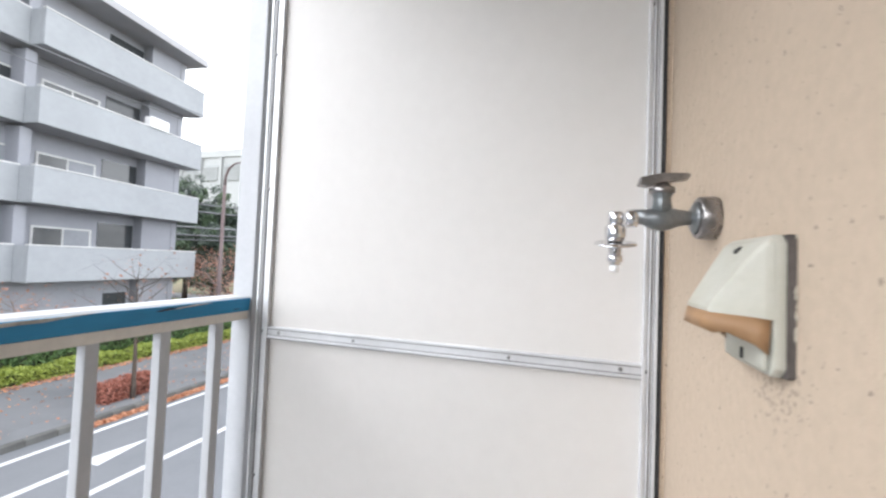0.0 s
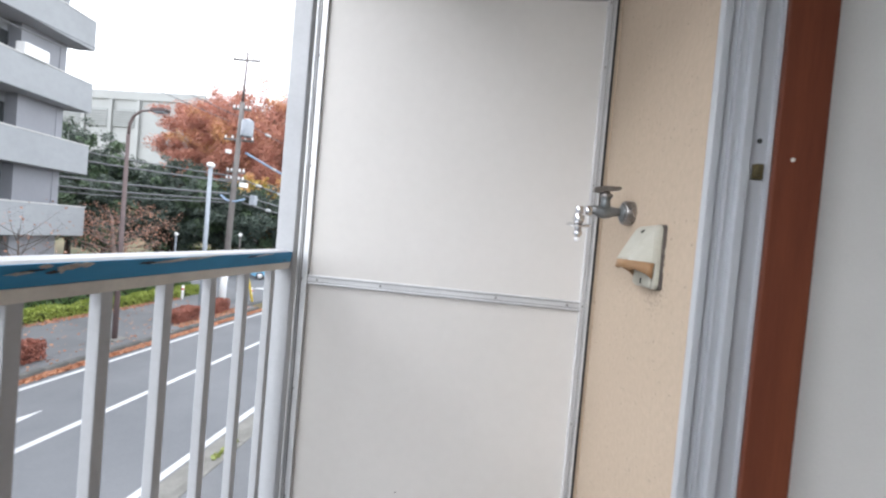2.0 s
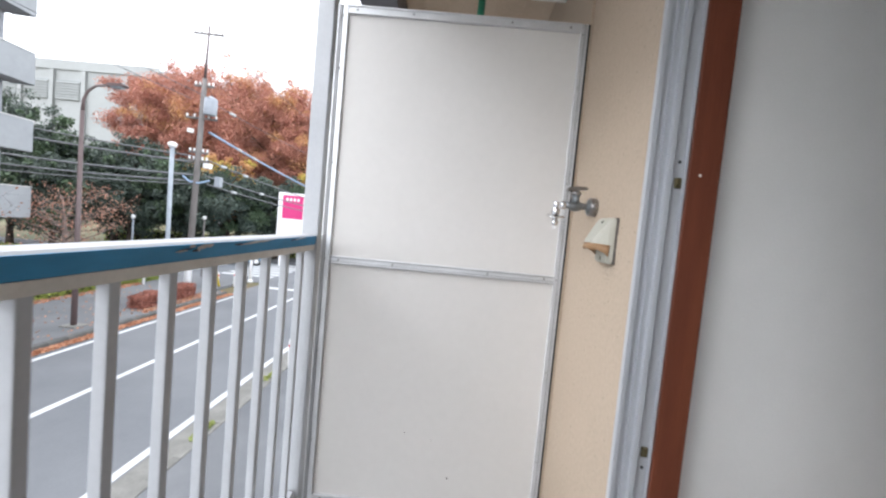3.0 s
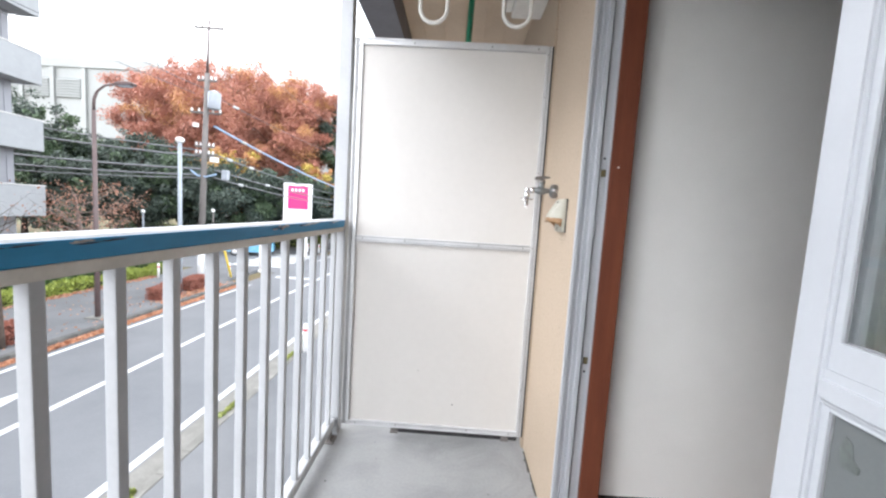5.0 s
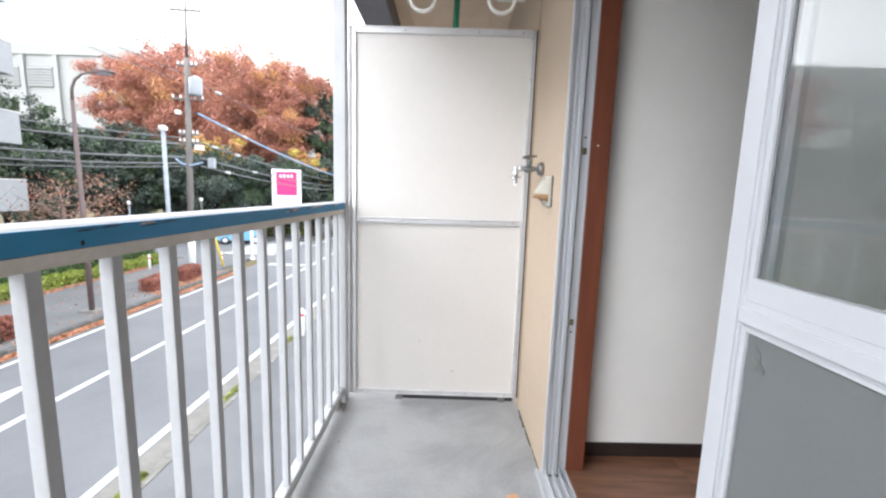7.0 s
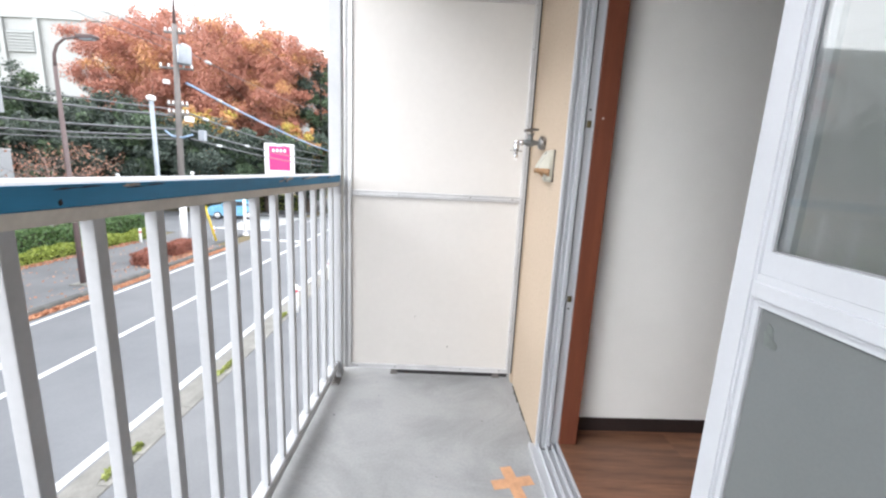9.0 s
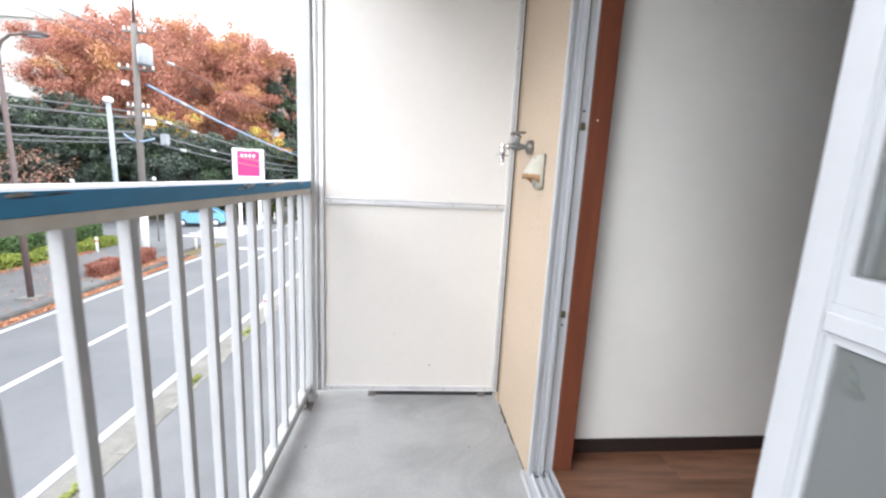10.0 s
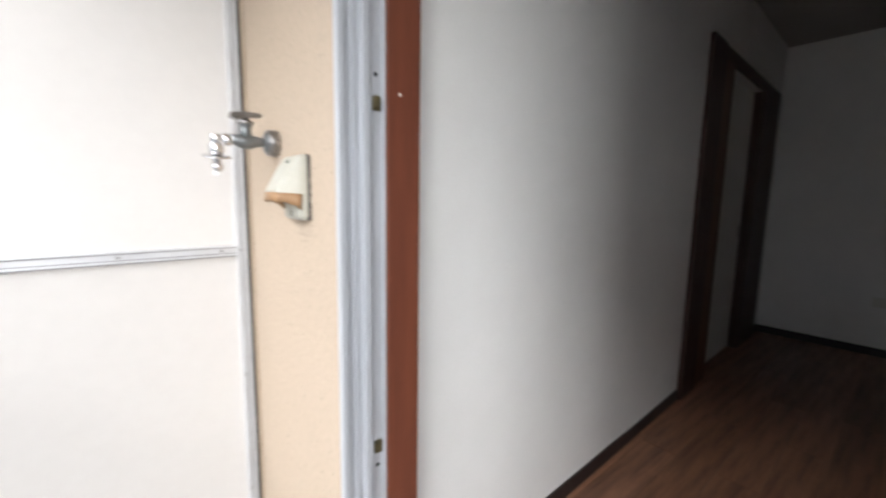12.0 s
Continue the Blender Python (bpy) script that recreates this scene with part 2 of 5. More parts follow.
M["sign_pink"] = material("sign_magenta", (0.56, 0.02, 0.17), 0.4, vary=0.03)
M["car_blue"] = material("light_blue_car_paint", (0.18, 0.42, 0.62), 0.25, 0.1, vary=0.04, bump=0)
M["tyre"] = material("tyre", (0.03, 0.03, 0.03), 0.85, vary=0.2)
M["yellow"] = material("yellow_paint", (0.65, 0.48, 0.05), 0.5, vary=0.1)
M["red"] = material("red_reflector", (0.60, 0.03, 0.05), 0.35, vary=0.05)


def glass_material(name, colour, rough):
    m = bpy.data.materials.new(name)
    m.use_nodes = True
    b = m.node_tree.nodes["Principled BSDF"]
    b.inputs["Base Color"].default_value = (*colour, 1)
    b.inputs["Roughness"].default_value = rough
    b.inputs["Transmission Weight"].default_value = 1.0
    b.inputs["IOR"].default_value = 1.5
    return m


M["glass"] = glass_material("window_glass", (0.90, 0.93, 0.92), 0.03)


def net_material():
    """Insect netting: fine threads with open meshes between."""
    m = bpy.data.materials.new("grey_netting")
    m.use_nodes = True
    n, l = m.node_tree.nodes, m.node_tree.links
    b = n["Principled BSDF"]
    b.inputs["Base Color"].default_value = (0.34, 0.35, 0.35, 1)
    b.inputs["Roughness"].default_value = 0.7
    clear = n.new("ShaderNodeBsdfTransparent")
    mixer = n.new("ShaderNodeMixShader")
    tc = n.new("ShaderNodeTexCoord")
    sep = n.new("ShaderNodeSeparateXYZ")
    l.new(tc.outputs["Object"], sep.inputs[0])
    waves = []
    for k in (1, 2):
        f = n.new("ShaderNodeMath")
        f.operation = "MULTIPLY"
        f.inputs[1].default_value = 550.0
        l.new(sep.outputs[k], f.inputs[0])
        g = n.new("ShaderNodeMath")
        g.operation = "FRACT"
        l.new(f.outputs[0], g.inputs[0])
        h = n.new("ShaderNodeMath")
        h.operation = "LESS_THAN"
        h.inputs[1].default_value = 0.20
        l.new(g.outputs[0], h.inputs[0])
        waves.append(h)
    mx = n.new("ShaderNodeMath")
    mx.operation = "MAXIMUM"
    l.new(waves[0].outputs[0], mx.inputs[0])
    l.new(waves[1].outputs[0], mx.inputs[1])
    l.new(mx.outputs[0], mixer.inputs[0])
    l.new(clear.outputs[0], mixer.inputs[1])
    l.new(b.outputs[0], mixer.inputs[2])
    l.new(mixer.outputs[0], n["Material Output"].inputs[0])
    return m


M["frosted"] = material("frosted_grey_glass", (0.14, 0.15, 0.15), 0.16, vary=0.06, scale=1.5, fine=220, bump=0.03, depth=0.0004, spec=0.5)
M["dirt"] = material("damp_dirt", (0.085, 0.08, 0.07), 0.9, vary=0.3, scale=30, fine=160, bump=0.3)
M["closure"] = material("white_cable_closure", (0.50, 0.52, 0.54), 0.5, vary=0.06, scale=4, fine=40)
M["scrap"] = material("old_tape_scrap", (0.115, 0.128, 0.122), 0.7, vary=0.2, scale=30, fine=120)
M["net"] = net_material()

# ---- mesh tools ----


def box(bm, x0, x1, y0, y1, z0, z1, bevel=0.0):
    """A box between those bounds, its edges rounded by bevel."""
    made = bmesh.ops.create_cube(bm, size=1.0)["verts"]
    for v in made:
        v.co = Vector(((x0 + x1) / 2 + v.co.x * (x1 - x0), (y0 + y1) / 2 + v.co.y * (y1 - y0), (z0 + z1) / 2 + v.co.z * (z1 - z0)))
    if bevel:
        edges = list({e for v in made for e in v.link_edges})
        bmesh.ops.bevel(bm, geom=edges, offset=bevel, segments=2, affect="EDGES", profile=0.7)
    return bm


def boxes(*bounds, bevel=0.0):
    bm = bmesh.new()
    for b in bounds:
        box(bm, *b, bevel=bevel)
    return bm


def tube(bm, points, radii, sides=12, caps=True):
    """A round tube along the points, with a radius for each (or one for all)."""
    pts = [Vector(p) for p in points]
    if not hasattr(radii, "__len__"):
        radii = [radii] * len(pts)
    rings, side = [], None
    for i, p in enumerate(pts):
        d = pts[min(i + 1, len(pts) - 1)] - pts[max(i - 1, 0)]
        d = (d if d.length > 1e-7 else pts[-1] - pts[0]).normalized()
        if side is None:
            side = d.orthogonal().normalized()
        else:
            side = (side - d * side.dot(d)).normalized()
        up = d.cross(side)
        rings.append([bm.verts.new(p + radii[i] * (math.cos(2 * math.pi * k / sides) * side + math.sin(2 * math.pi * k / sides) * up)) for k in range(sides)])
    for a, b in zip(rings, rings[1:]):
        for k in range(sides):
            f = bm.faces.new((a[k], a[(k + 1) % sides], b[(k + 1) % sides], b[k]))
            f.smooth = True
    if caps:
        bm.faces.new(list(reversed(rings[0])))
        bm.faces.new(rings[-1])
    return bm


def lathe(axis_points, sides=20):
    """A turned shape: rows of (centre, radius) along an axis, with sharp steps kept."""
    bm = bmesh.new()
    return tube(bm, [p for p, r in axis_points], [r for p, r in axis_points], sides)


def prism(outline, axis, a, b, bevel=0.0):
    """The outline (pairs in the two other axes) drawn out from a to b along the axis."""
    bm = bmesh.new()

    def place(p, q):
        return {"x": (q, p[0], p[1]), "y": (p[0], q, p[1]), "z": (p[0], p[1], q)}[axis]

    low = [bm.verts.new(place(p, a)) for p in outline]
    high = [bm.verts.new(place(p, b)) for p in outline]
    k = len(outline)
    for i in range(k):
        bm.faces.new((low[i], low[(i + 1) % k], high[(i + 1) % k], high[i]))
    bm.faces.new(list(reversed(low)))
    bm.faces.new(high)
    bmesh.ops.recalc_face_normals(bm, faces=bm.faces)
    if bevel:
        bmesh.ops.bevel(bm, geom=list(bm.edges), offset=bevel, segments=2, affect="EDGES", profile=0.7)
    return bm


def mesh_of(name, bm, mat):
    me = bpy.data.meshes.new(name)
    bmesh.ops.recalc_face_normals(bm, faces=bm.faces)
    bm.to_mesh(me)
    bm.free()
    me.materials.append(M[mat])
    return me


def part(name, bm, mat, parent, label=""):
    ob = new(name, mesh_of(name, bm, mat))
    ob.parent = parent
    return tagged(ob, label)


def thing(name, place, label, category, group="", kind=""):
    ob = new(name)
    ob.empty_display_size = 0.1
    ob.matrix_world = place if isinstance(place, Matrix) else Matrix.Translation(place)
    return tagged(ob, label, category, group, kind)


def structure(name, bm, mat, label, category):
    return tagged(new(name, mesh_of(name, bm, mat)), label, category, kind="structure")


def faces_mesh(name, verts, mat, corners=4):
    """One mesh of loose leaves: every `corners` vertices are a face."""
    me = bpy.data.meshes.new(name)
    count = len(verts) // corners
    me.from_pydata(verts.tolist(), [], np.arange(count * corners).reshape(count, corners).tolist())
    me.materials.append(M[mat])
    return me


def leaves(rng, centres, size, flat=0.0):
    """Small folded diamonds about the centres, turned every way."""
    n = len(centres)
    a = rng.normal(size=(n, 3))
    a[:, 2] *= 1 - flat
    a /= np.linalg.norm(a, axis=1)[:, None]
    b = np.cross(a, rng.normal(size=(n, 3)))
    b /= np.linalg.norm(b, axis=1)[:, None]
    s = size * rng.uniform(0.6, 1.3, size=(n, 1))
    out = np.empty((n, 4, 3))
    out[:, 0], out[:, 1], out[:, 2], out[:, 3] = centres - a * s, centres + b * s * 0.55, centres + a * s, centres - b * s * 0.55
    return out.reshape(-1, 3)

# ---- the balcony's structure ----
structure("floor", boxes((-1.0, 0.0, -4.0, 3.0, -0.16, 0.0)), "concrete", "grey concrete balcony floor with dark water stains", "floor")
structure("wall_east", boxes(
    (-0.010, 0.0, 0.003, 0.05, 0.0, 2.40), (0.0, 0.12, -0.525, 3.0, -3.3, 2.40), (0.0, 0.12, -2.37, -0.525, 2.06, 2.40), (0.0, 0.12, -4.0, -2.37, -3.3, 2.40), (0.0, 0.12, -2.37, -0.525, -3.3, -0.02)),
    "stucco", "beige sprayed stucco outer wall with dark specks", "wall")
structure("wall_south", boxes((-1.0, 0.12, -4.12, -4.0, -0.16, 2.40)), "stucco", "beige stucco wall closing the balcony's end", "wall")
soffit = boxes((-0.81, 0.12, -4.12, 3.0, 2.40, 2.56))
for k in range(6):
    box(soffit, -0.72 + 0.14 * k, -0.708 + 0.14 * k, -4.0, 3.0, 2.392, 2.3998)
structure("ceiling", soffit, "soffit", "beige slab soffit with thin board seams", "ceiling")
structure("trim", boxes((-1.0, -0.81, -4.12, 3.0, 2.24, 2.60), bevel=0.004), "beam", "dark grey painted steel edge beam", "beam")
structure("post", boxes((-1.002, -0.942, 0.0, 0.062, -0.2, 2.24), bevel=0.004), "white_paint", "white painted square steel post at the balcony edge", "post")

# partition between the balconies
W0, W1, Z0, Z1, ZM = -0.925, -0.025, 0.058, 1.938, 1.006
panel = thing("balcony_partition", (0, 0, 0), "cream painted partition of two boards in an aluminium frame", "partition")
part("upper_board", boxes((W0 + 0.012, W1 - 0.010, 0.008, 0.014, ZM, Z1 - 0.012)), "board", panel, "cream painted flat board")
part("lower_board", boxes((W0 + 0.012, W1 - 0.010, 0.008, 0.014, Z0 + 0.012, ZM - 0.001)), "board", panel, "cream painted flat board")


def channel_v(x0, x1, z0, z1):
    bm = boxes((x0, x1, 0.001, 0.024, z0, z1))
    for a, b in ((x0, x0 + 0.0055), (x1 - 0.0055, x1), (x0 + 0.0105, x0 + 0.0125)):
        box(bm, a, b, -0.0035, 0.0012, z0, z1, bevel=0.001)
    return bm


def channel_h(x0, x1, z0, z1):
    bm = boxes((x0, x1, 0.0, 0.0235, z0, z1))
    for a, b in ((z0, z0 + 0.005), (z1 - 0.005, z1)):
        box(bm, x0, x1, -0.0045, 0.0005, a, b, bevel=0.001)
    return bm


part("left_stile", channel_v(W0, W0 + 0.036, Z0, Z1), "alu", panel, "ribbed aluminium stile")
part("right_stile", channel_v(W1 - 0.018, W1 + 0.007, Z0, Z1), "alu", panel, "ribbed aluminium stile")
part("top_rail", channel_h(W0 + 0.0365, W1 - 0.0185, Z1 - 0.030, Z1), "alu", panel, "aluminium top rail")
part("bottom_rail", channel_h(W0 + 0.0365, W1 - 0.0185, Z0, Z0 + 0.026), "alu", panel, "aluminium bottom rail")
part("mid_rail", channel_h(W0 + 0.0365, W1 - 0.0185, ZM - 0.014, ZM + 0.014), "alu", panel, "aluminium middle rail with screws")
# thin darker strips paint the shade of the frame's grooves
for x in (W0 + 0.0065, W0 + 0.0135, W0 + 0.0297, W1 + 0.0005, W1 - 0.0055):
    part("groove", boxes((x, x + 0.0024, -0.0006, 0.0009, Z0, Z1)), "seam", panel, "dark strip for the shade of the stile's groove")
for z in (ZM - 0.0165, ZM - 0.0085, ZM + 0.0065):
    part("groove", boxes((W0 + 0.0367, W1 - 0.0187, -0.0009, 0.0006, z, z + 0.0021)), "seam", panel, "dark strip for the shade of the rail's groove")
screw_bm = lathe([((0, 0.001, 0), 0.0042), ((0, -0.0015, 0), 0.004), ((0, -0.0028, 0), 0.0024)], 10)
screw_mesh = mesh_of("screw", screw_bm, "steel")
for x, z in ([(x, zz) for zz in (ZM, Z1 - 0.015, Z0 + 0.012) for x in (-0.856, -0.650, -0.292, -0.080)]
             + [(x, z) for x in (W0 + 0.017, W1 - 0.012) for z in (0.30, 0.652, ZM, 1.365, 1.712, 1.90)]):
    s = new("screw", screw_mesh)
    s.parent = panel
    s.location = (x, 0.0, z)
for x, z, r in ((-0.37, 0.195, 0.0042), (-0.55, 0.36, 0.0026), (-0.445, 0.34, 0.0016)):
    part("nick", lathe([((x, 0.0082, z), r), ((x, 0.0076, z), r * 0.8), ((x, 0.0074, z), r * 0.3)], 9), "caulk", panel, "small dark nick in the paint")
for x in (-0.672, -0.115):
    part("foot", boxes((x, x + 0.034, -0.001, 0.0075, 0.0302, 0.0575), (x - 0.003, x + 0.037, -0.005, 0.0078, 0.0302, 0.038), bevel=0.001), "pole_concrete", panel, "grey-white foot block")
# added black strip that imitates the shaded gap below the panel
part("foot_rail", boxes((-0.66, -0.035, 0.008, 0.045, 0.0302, 0.0575), bevel=0.002), "rubber", panel, "dark strip put in for the shade under the frame")
part("gap_seal", boxes((W1 + 0.0075, -0.0102, -0.001, 0.018, Z0, Z1)), "rubber", panel, "dark seal against the wall")

# railing
rail = thing("balcony_railing", (0, 0, 0), "white steel balcony railing with a peeling blue handrail", "railing")
part("handrail", prism([(-1.004, 1.057), (-0.95, 1.051), (-0.9455, 1.086), (-0.953, 1.0905), (-0.99, 1.093), (-1.004, 1.089)], "y", -4.0, -0.003), "white_paint", rail, "white painted handrail top")
part("blue_band", prism([(-0.951, 1.0550), (-0.9463, 1.0550), (-0.9420, 1.0868), (-0.9470, 1.0868)], "y", -4.0, -0.004), "blue", rail, "blue painted band, peeling")
part("under_rail", prism([(-0.995, 1.034), (-0.950, 1.034), (-0.9455, 1.0545), (-0.995, 1.0545)], "y", -4.0, -0.004), "old_paint", rail, "cream lower flange of the handrail")
baluster_mesh = mesh_of("baluster", boxes((-0.011, 0.011, -0.011, 0.011, 0.092, 1.0345), bevel=0.003), "white_paint")
for k in range(30):
    b = new("baluster", baluster_mesh)
    b.parent = rail
    b.location = (-0.972, -0.076 - 0.1328 * k, 0)
part("bottom_rail", prism([(-0.998, 0.055), (-0.952, 0.055), (-0.952, 0.085), (-0.958, 0.092), (-0.992, 0.092), (-0.998, 0.085)], "y", -4.0, -0.012), "white_paint", rail, "white painted bottom rail")
for y in (-0.06, -1.65, -3.3):
    part("foot", boxes((-0.985, -0.957, y - 0.02, y + 0.02, 0.0, 0.056), (-0.995, -0.935, y - 0.035, y + 0.03, 0.0, 0.012), bevel=0.003), "pole_concrete", rail, "dull grey foot bracket")
rng = random.Random(4)
for y, length, tall, zc, mat in (
        (-0.175, 0.11, 0.0035, 1.0765, "flake"), (-0.225, 0.05, 0.004, 1.0735, "dark_mark"), (-0.45, 0.20, 0.0055, 1.0765, "flake"), (-0.553, 0.04, 0.005, 1.0735, "dark_mark"),
        (-0.680, 0.055, 0.0085, 1.0750, "flake"), (-0.700, 0.012, 0.010, 1.0695, "flake"), (-0.712, 0.020, 0.005, 1.0675, "dark_mark"), (-0.752, 0.036, 0.0045, 1.0690, "flake"),
        (-0.736, 0.034, 0.002, 1.0715, "dark_mark"), (-0.722, 0.018, 0.005, 1.0765, "flake"), (-1.475, 0.035, 0.0018, 1.0760, "dark_mark"), (-1.435, 0.045, 0.0018, 1.0775, "dark_mark"),
        (-1.482, 0.006, 0.008, 1.0575, "dark_mark"), (-1.36, 0.040, 0.0045, 1.0765, "flake"), (-1.35, 0.045, 0.0018, 1.0735, "dark_mark"), (-1.305, 0.05, 0.0025, 1.0755, "dark_mark"), (-1.80, 0.05, 0.004, 1.074, "flake")):
    zc += rng.uniform(-0.0006, 0.0006)
    outline = []
    for i in range(9):
        u = i / 8
        outline.append((y + length * (u - 0.5), zc + tall * (0.5 * math.sin(math.pi * u) + rng.uniform(-0.1, 0.25)) + min(0.010, 0.05 * length) * (u - 0.5)))
    for i in range(7, 0, -1):
        u = i / 8
        outline.append((y + length * (u - 0.5), zc - tall * (0.4 * math.sin(math.pi * u) + rng.uniform(-0.15, 0.2)) + min(0.010, 0.05 * length) * (u - 0.5)))
    f = part("paint_flake", prism([(a, c) for a, c in outline], "x", -0.0006, 0.0006), mat, rail, "peeling paint mark: chip, scratch, painted curl shadow")
    f.matrix_basis = Matrix.Translation((-0.9415, 0, 0.0058)) @ Matrix.Translation((0, 0, 1.066)) @ Matrix.Rotation(radians(7), 4, "Y") @ Matrix.Translation((0, 0, -1.066))

# ---- the tap on the wall ----
tap = thing("wall_tap", (0, -0.228, 1.2685), "weathered bronze wall tap with a chrome hose coupling", "tap")
part("wall_flange", lathe([((0.0, 0, 0), 0.0), ((0.0, 0, 0), 0.028), ((-0.004, 0, 0), 0.029), ((-0.020, 0, 0), 0.028), ((-0.0225, 0, 0), 0.026), ((-0.0225, 0, 0), 0.018), ((-0.020, 0, 0), 0.013)], 28), "dark_chrome", tap, "tarnished round wall flange")
part("flange_ring", lathe([((-0.0223, 0, 0), 0.012), ((-0.0228, 0, 0), 0.0225), ((-0.026, 0, 0), 0.020), ((-0.030, 0, 0), 0.012)], 24), "bronze", tap, "green corroded collar")
body = bmesh.new()
tube(body, [(-0.015, 0, 0), (-0.034, 0, 0), (-0.044, 0, 0), (-0.055, 0, -0.001), (-0.065, 0, -0.002), (-0.075, 0, -0.001), (-0.086, 0, 0.001), (-0.098, 0, 0.002)], [0.0095, 0.0095, 0.0115, 0.0150, 0.0160, 0.0145, 0.011, 0.0098], 20)
tube(body, [(-0.064, 0, 0.004), (-0.064, 0, 0.022), (-0.064, 0, 0.028), (-0.064, 0, 0.034), (-0.064, 0, 0.038)], [0.0140, 0.0110, 0.0110, 0.0138, 0.0138], 20)
part("body", body, "bronze", tap)
part("bonnet", lathe([((-0.064, 0, 0.0325), 0.0135), ((-0.064, 0, 0.0345), 0.0165), ((-0.064, 0, 0.0405), 0.0165), ((-0.064, 0, 0.0425), 0.012), ((-0.064, 0, 0.044), 0.009), ((-0.064, 0, 0.050), 0.008)], 8), "dark_chrome", tap, "worn bonnet nut")
handle = prism([(-0.095, 0.0455), (-0.093, 0.0555), (-0.066, 0.0605), (-0.035, 0.0600), (-0.031, 0.0560), (-0.034, 0.0515), (-0.056, 0.0490), (-0.072, 0.0460), (-0.084, 0.0425)], "y", -0.0095, 0.0095, bevel=0.002)
part("handle", handle, "dark_chrome", tap, "flat worn metal lever handle")
part("hose_nut", lathe([((-0.097, 0, 0.002), 0.0115), ((-0.100, 0, 0.002), 0.0128), ((-0.110, 0, 0.002), 0.0128), ((-0.113, 0, 0.002), 0.0095)], 8), "chrome", tap, "chrome nut").location = (0.003, 0, -0.003)
valve = bmesh.new()
tube(valve, [(-0.125, 0, 0.0140), (-0.125, 0, 0.0120), (-0.125, 0, 0.0000), (-0.125, 0, -0.0030)], [0.0085, 0.0105, 0.0105, 0.008], 18)
tube(valve, [(-0.125, 0, -0.0020), (-0.125, 0, -0.0080), (-0.125, 0, -0.0200), (-0.125, 0, -0.0280)], [0.009, 0.0135, 0.0135, 0.010], 8)
part("valve_body", valve, "chrome", tap, "chrome anti-vacuum valve").location = (0.003, 0, -0.006)
disc = part("disc", lathe([((-0.125, 0, -0.0285), 0.010), ((-0.125, 0, -0.0295), 0.0275), ((-0.125, 0, -0.0315), 0.028), ((-0.125, 0, -0.0345), 0.013)], 28), "chrome", tap, "chrome disc")
part("nozzle", lathe([((-0.125, 0, -0.0340), 0.0085), ((-0.125, 0, -0.0460), 0.0085), ((-0.125, 0, -0.0470), 0.0105), ((-0.125, 0, -0.0560), 0.0105), ((-0.125, 0, -0.0570), 0.007), ((-0.125, 0, -0.0610), 0.007)], 18), "chrome", tap, "chrome nozzle").location = (0.003, 0, -0.006)
part("nozzle_tip", lathe([((-0.125, 0, -0.0605), 0.0062), ((-0.125, 0, -0.0690), 0.0058), ((-0.125, 0, -0.0710), 0.004)], 14), "nylon", tap, "white nylon tip").location = (0.003, 0, -0.006)
disc.matrix_basis = Matrix.Translation((-0.122, 0, -0.0375)) @ Matrix.Rotation(radians(13), 4, "X") @ Matrix.Translation((0.125, 0, 0.0315))

# ---- vent hood below the tap ----
hood = thing("vent_hood", Matrix.Translation((0, -0.367, 1.1695)) @ Matrix.Diagonal((0.98, 0.91, 0.91, 1)), "cream plastic vent hood with a yellowed underside", "vent hood")
part("seal", prism([(-0.0565, -0.066), (-0.0565, 0.066), (-0.053, 0.069), (0.046, 0.069), (0.052, 0.062), (0.052, -0.062), (0.046, -0.069), (-0.053, -0.069)], "x", -0.006, 0.0), "caulk", hood, "dark grey caulk behind the hood")
part("back_plate", prism([(-0.055, -0.060), (-0.055, 0.060), (-0.047, 0.069), (0.047, 0.069), (0.055, 0.060), (0.055, -0.060), (0.047, -0.069), (-0.047, -0.069)], "x", -0.0155, -0.006, bevel=0.003), "hood", hood)
shell = bmesh.new()
# rings from the plate out to the lip: (x, half width, top, lower edge)
rings = []
for x, half, up, low in ((-0.0155, 0.0545, 0.067, -0.014), (-0.022, 0.053, 0.062, -0.013), (-0.034, 0.047, 0.043, -0.012), (-0.047, 0.041, 0.020, -0.0115), (-0.057, 0.036, 0.002, -0.011), (-0.061, 0.034, -0.006, -0.0108)):
    pts = [(-half - 0.001, low), (-half, (up + low) / 2), (-half * 0.985, up - 0.07 * (up - low)), (-half * 0.90, up), (half * 0.90, up), (half * 0.985, up - 0.07 * (up - low)), (half, (up + low) / 2), (half + 0.001, low)]
    rings.append([shell.verts.new((x, p, q)) for p, q in pts])
for a, b in zip(rings, rings[1:]):
    for i in range(7):
        shell.faces.new((a[i], a[i + 1], b[i + 1], b[i])).smooth = i in (2, 4)
shell.faces.new(rings[-1])
hood_shell = part("shell", shell, "hood", hood)
solid = hood_shell.modifiers.new("thickness", "SOLIDIFY")
solid.thickness, solid.offset = 0.0022, -1
# the stained skirt that hangs below the shell's edge
skirt = bmesh.new()
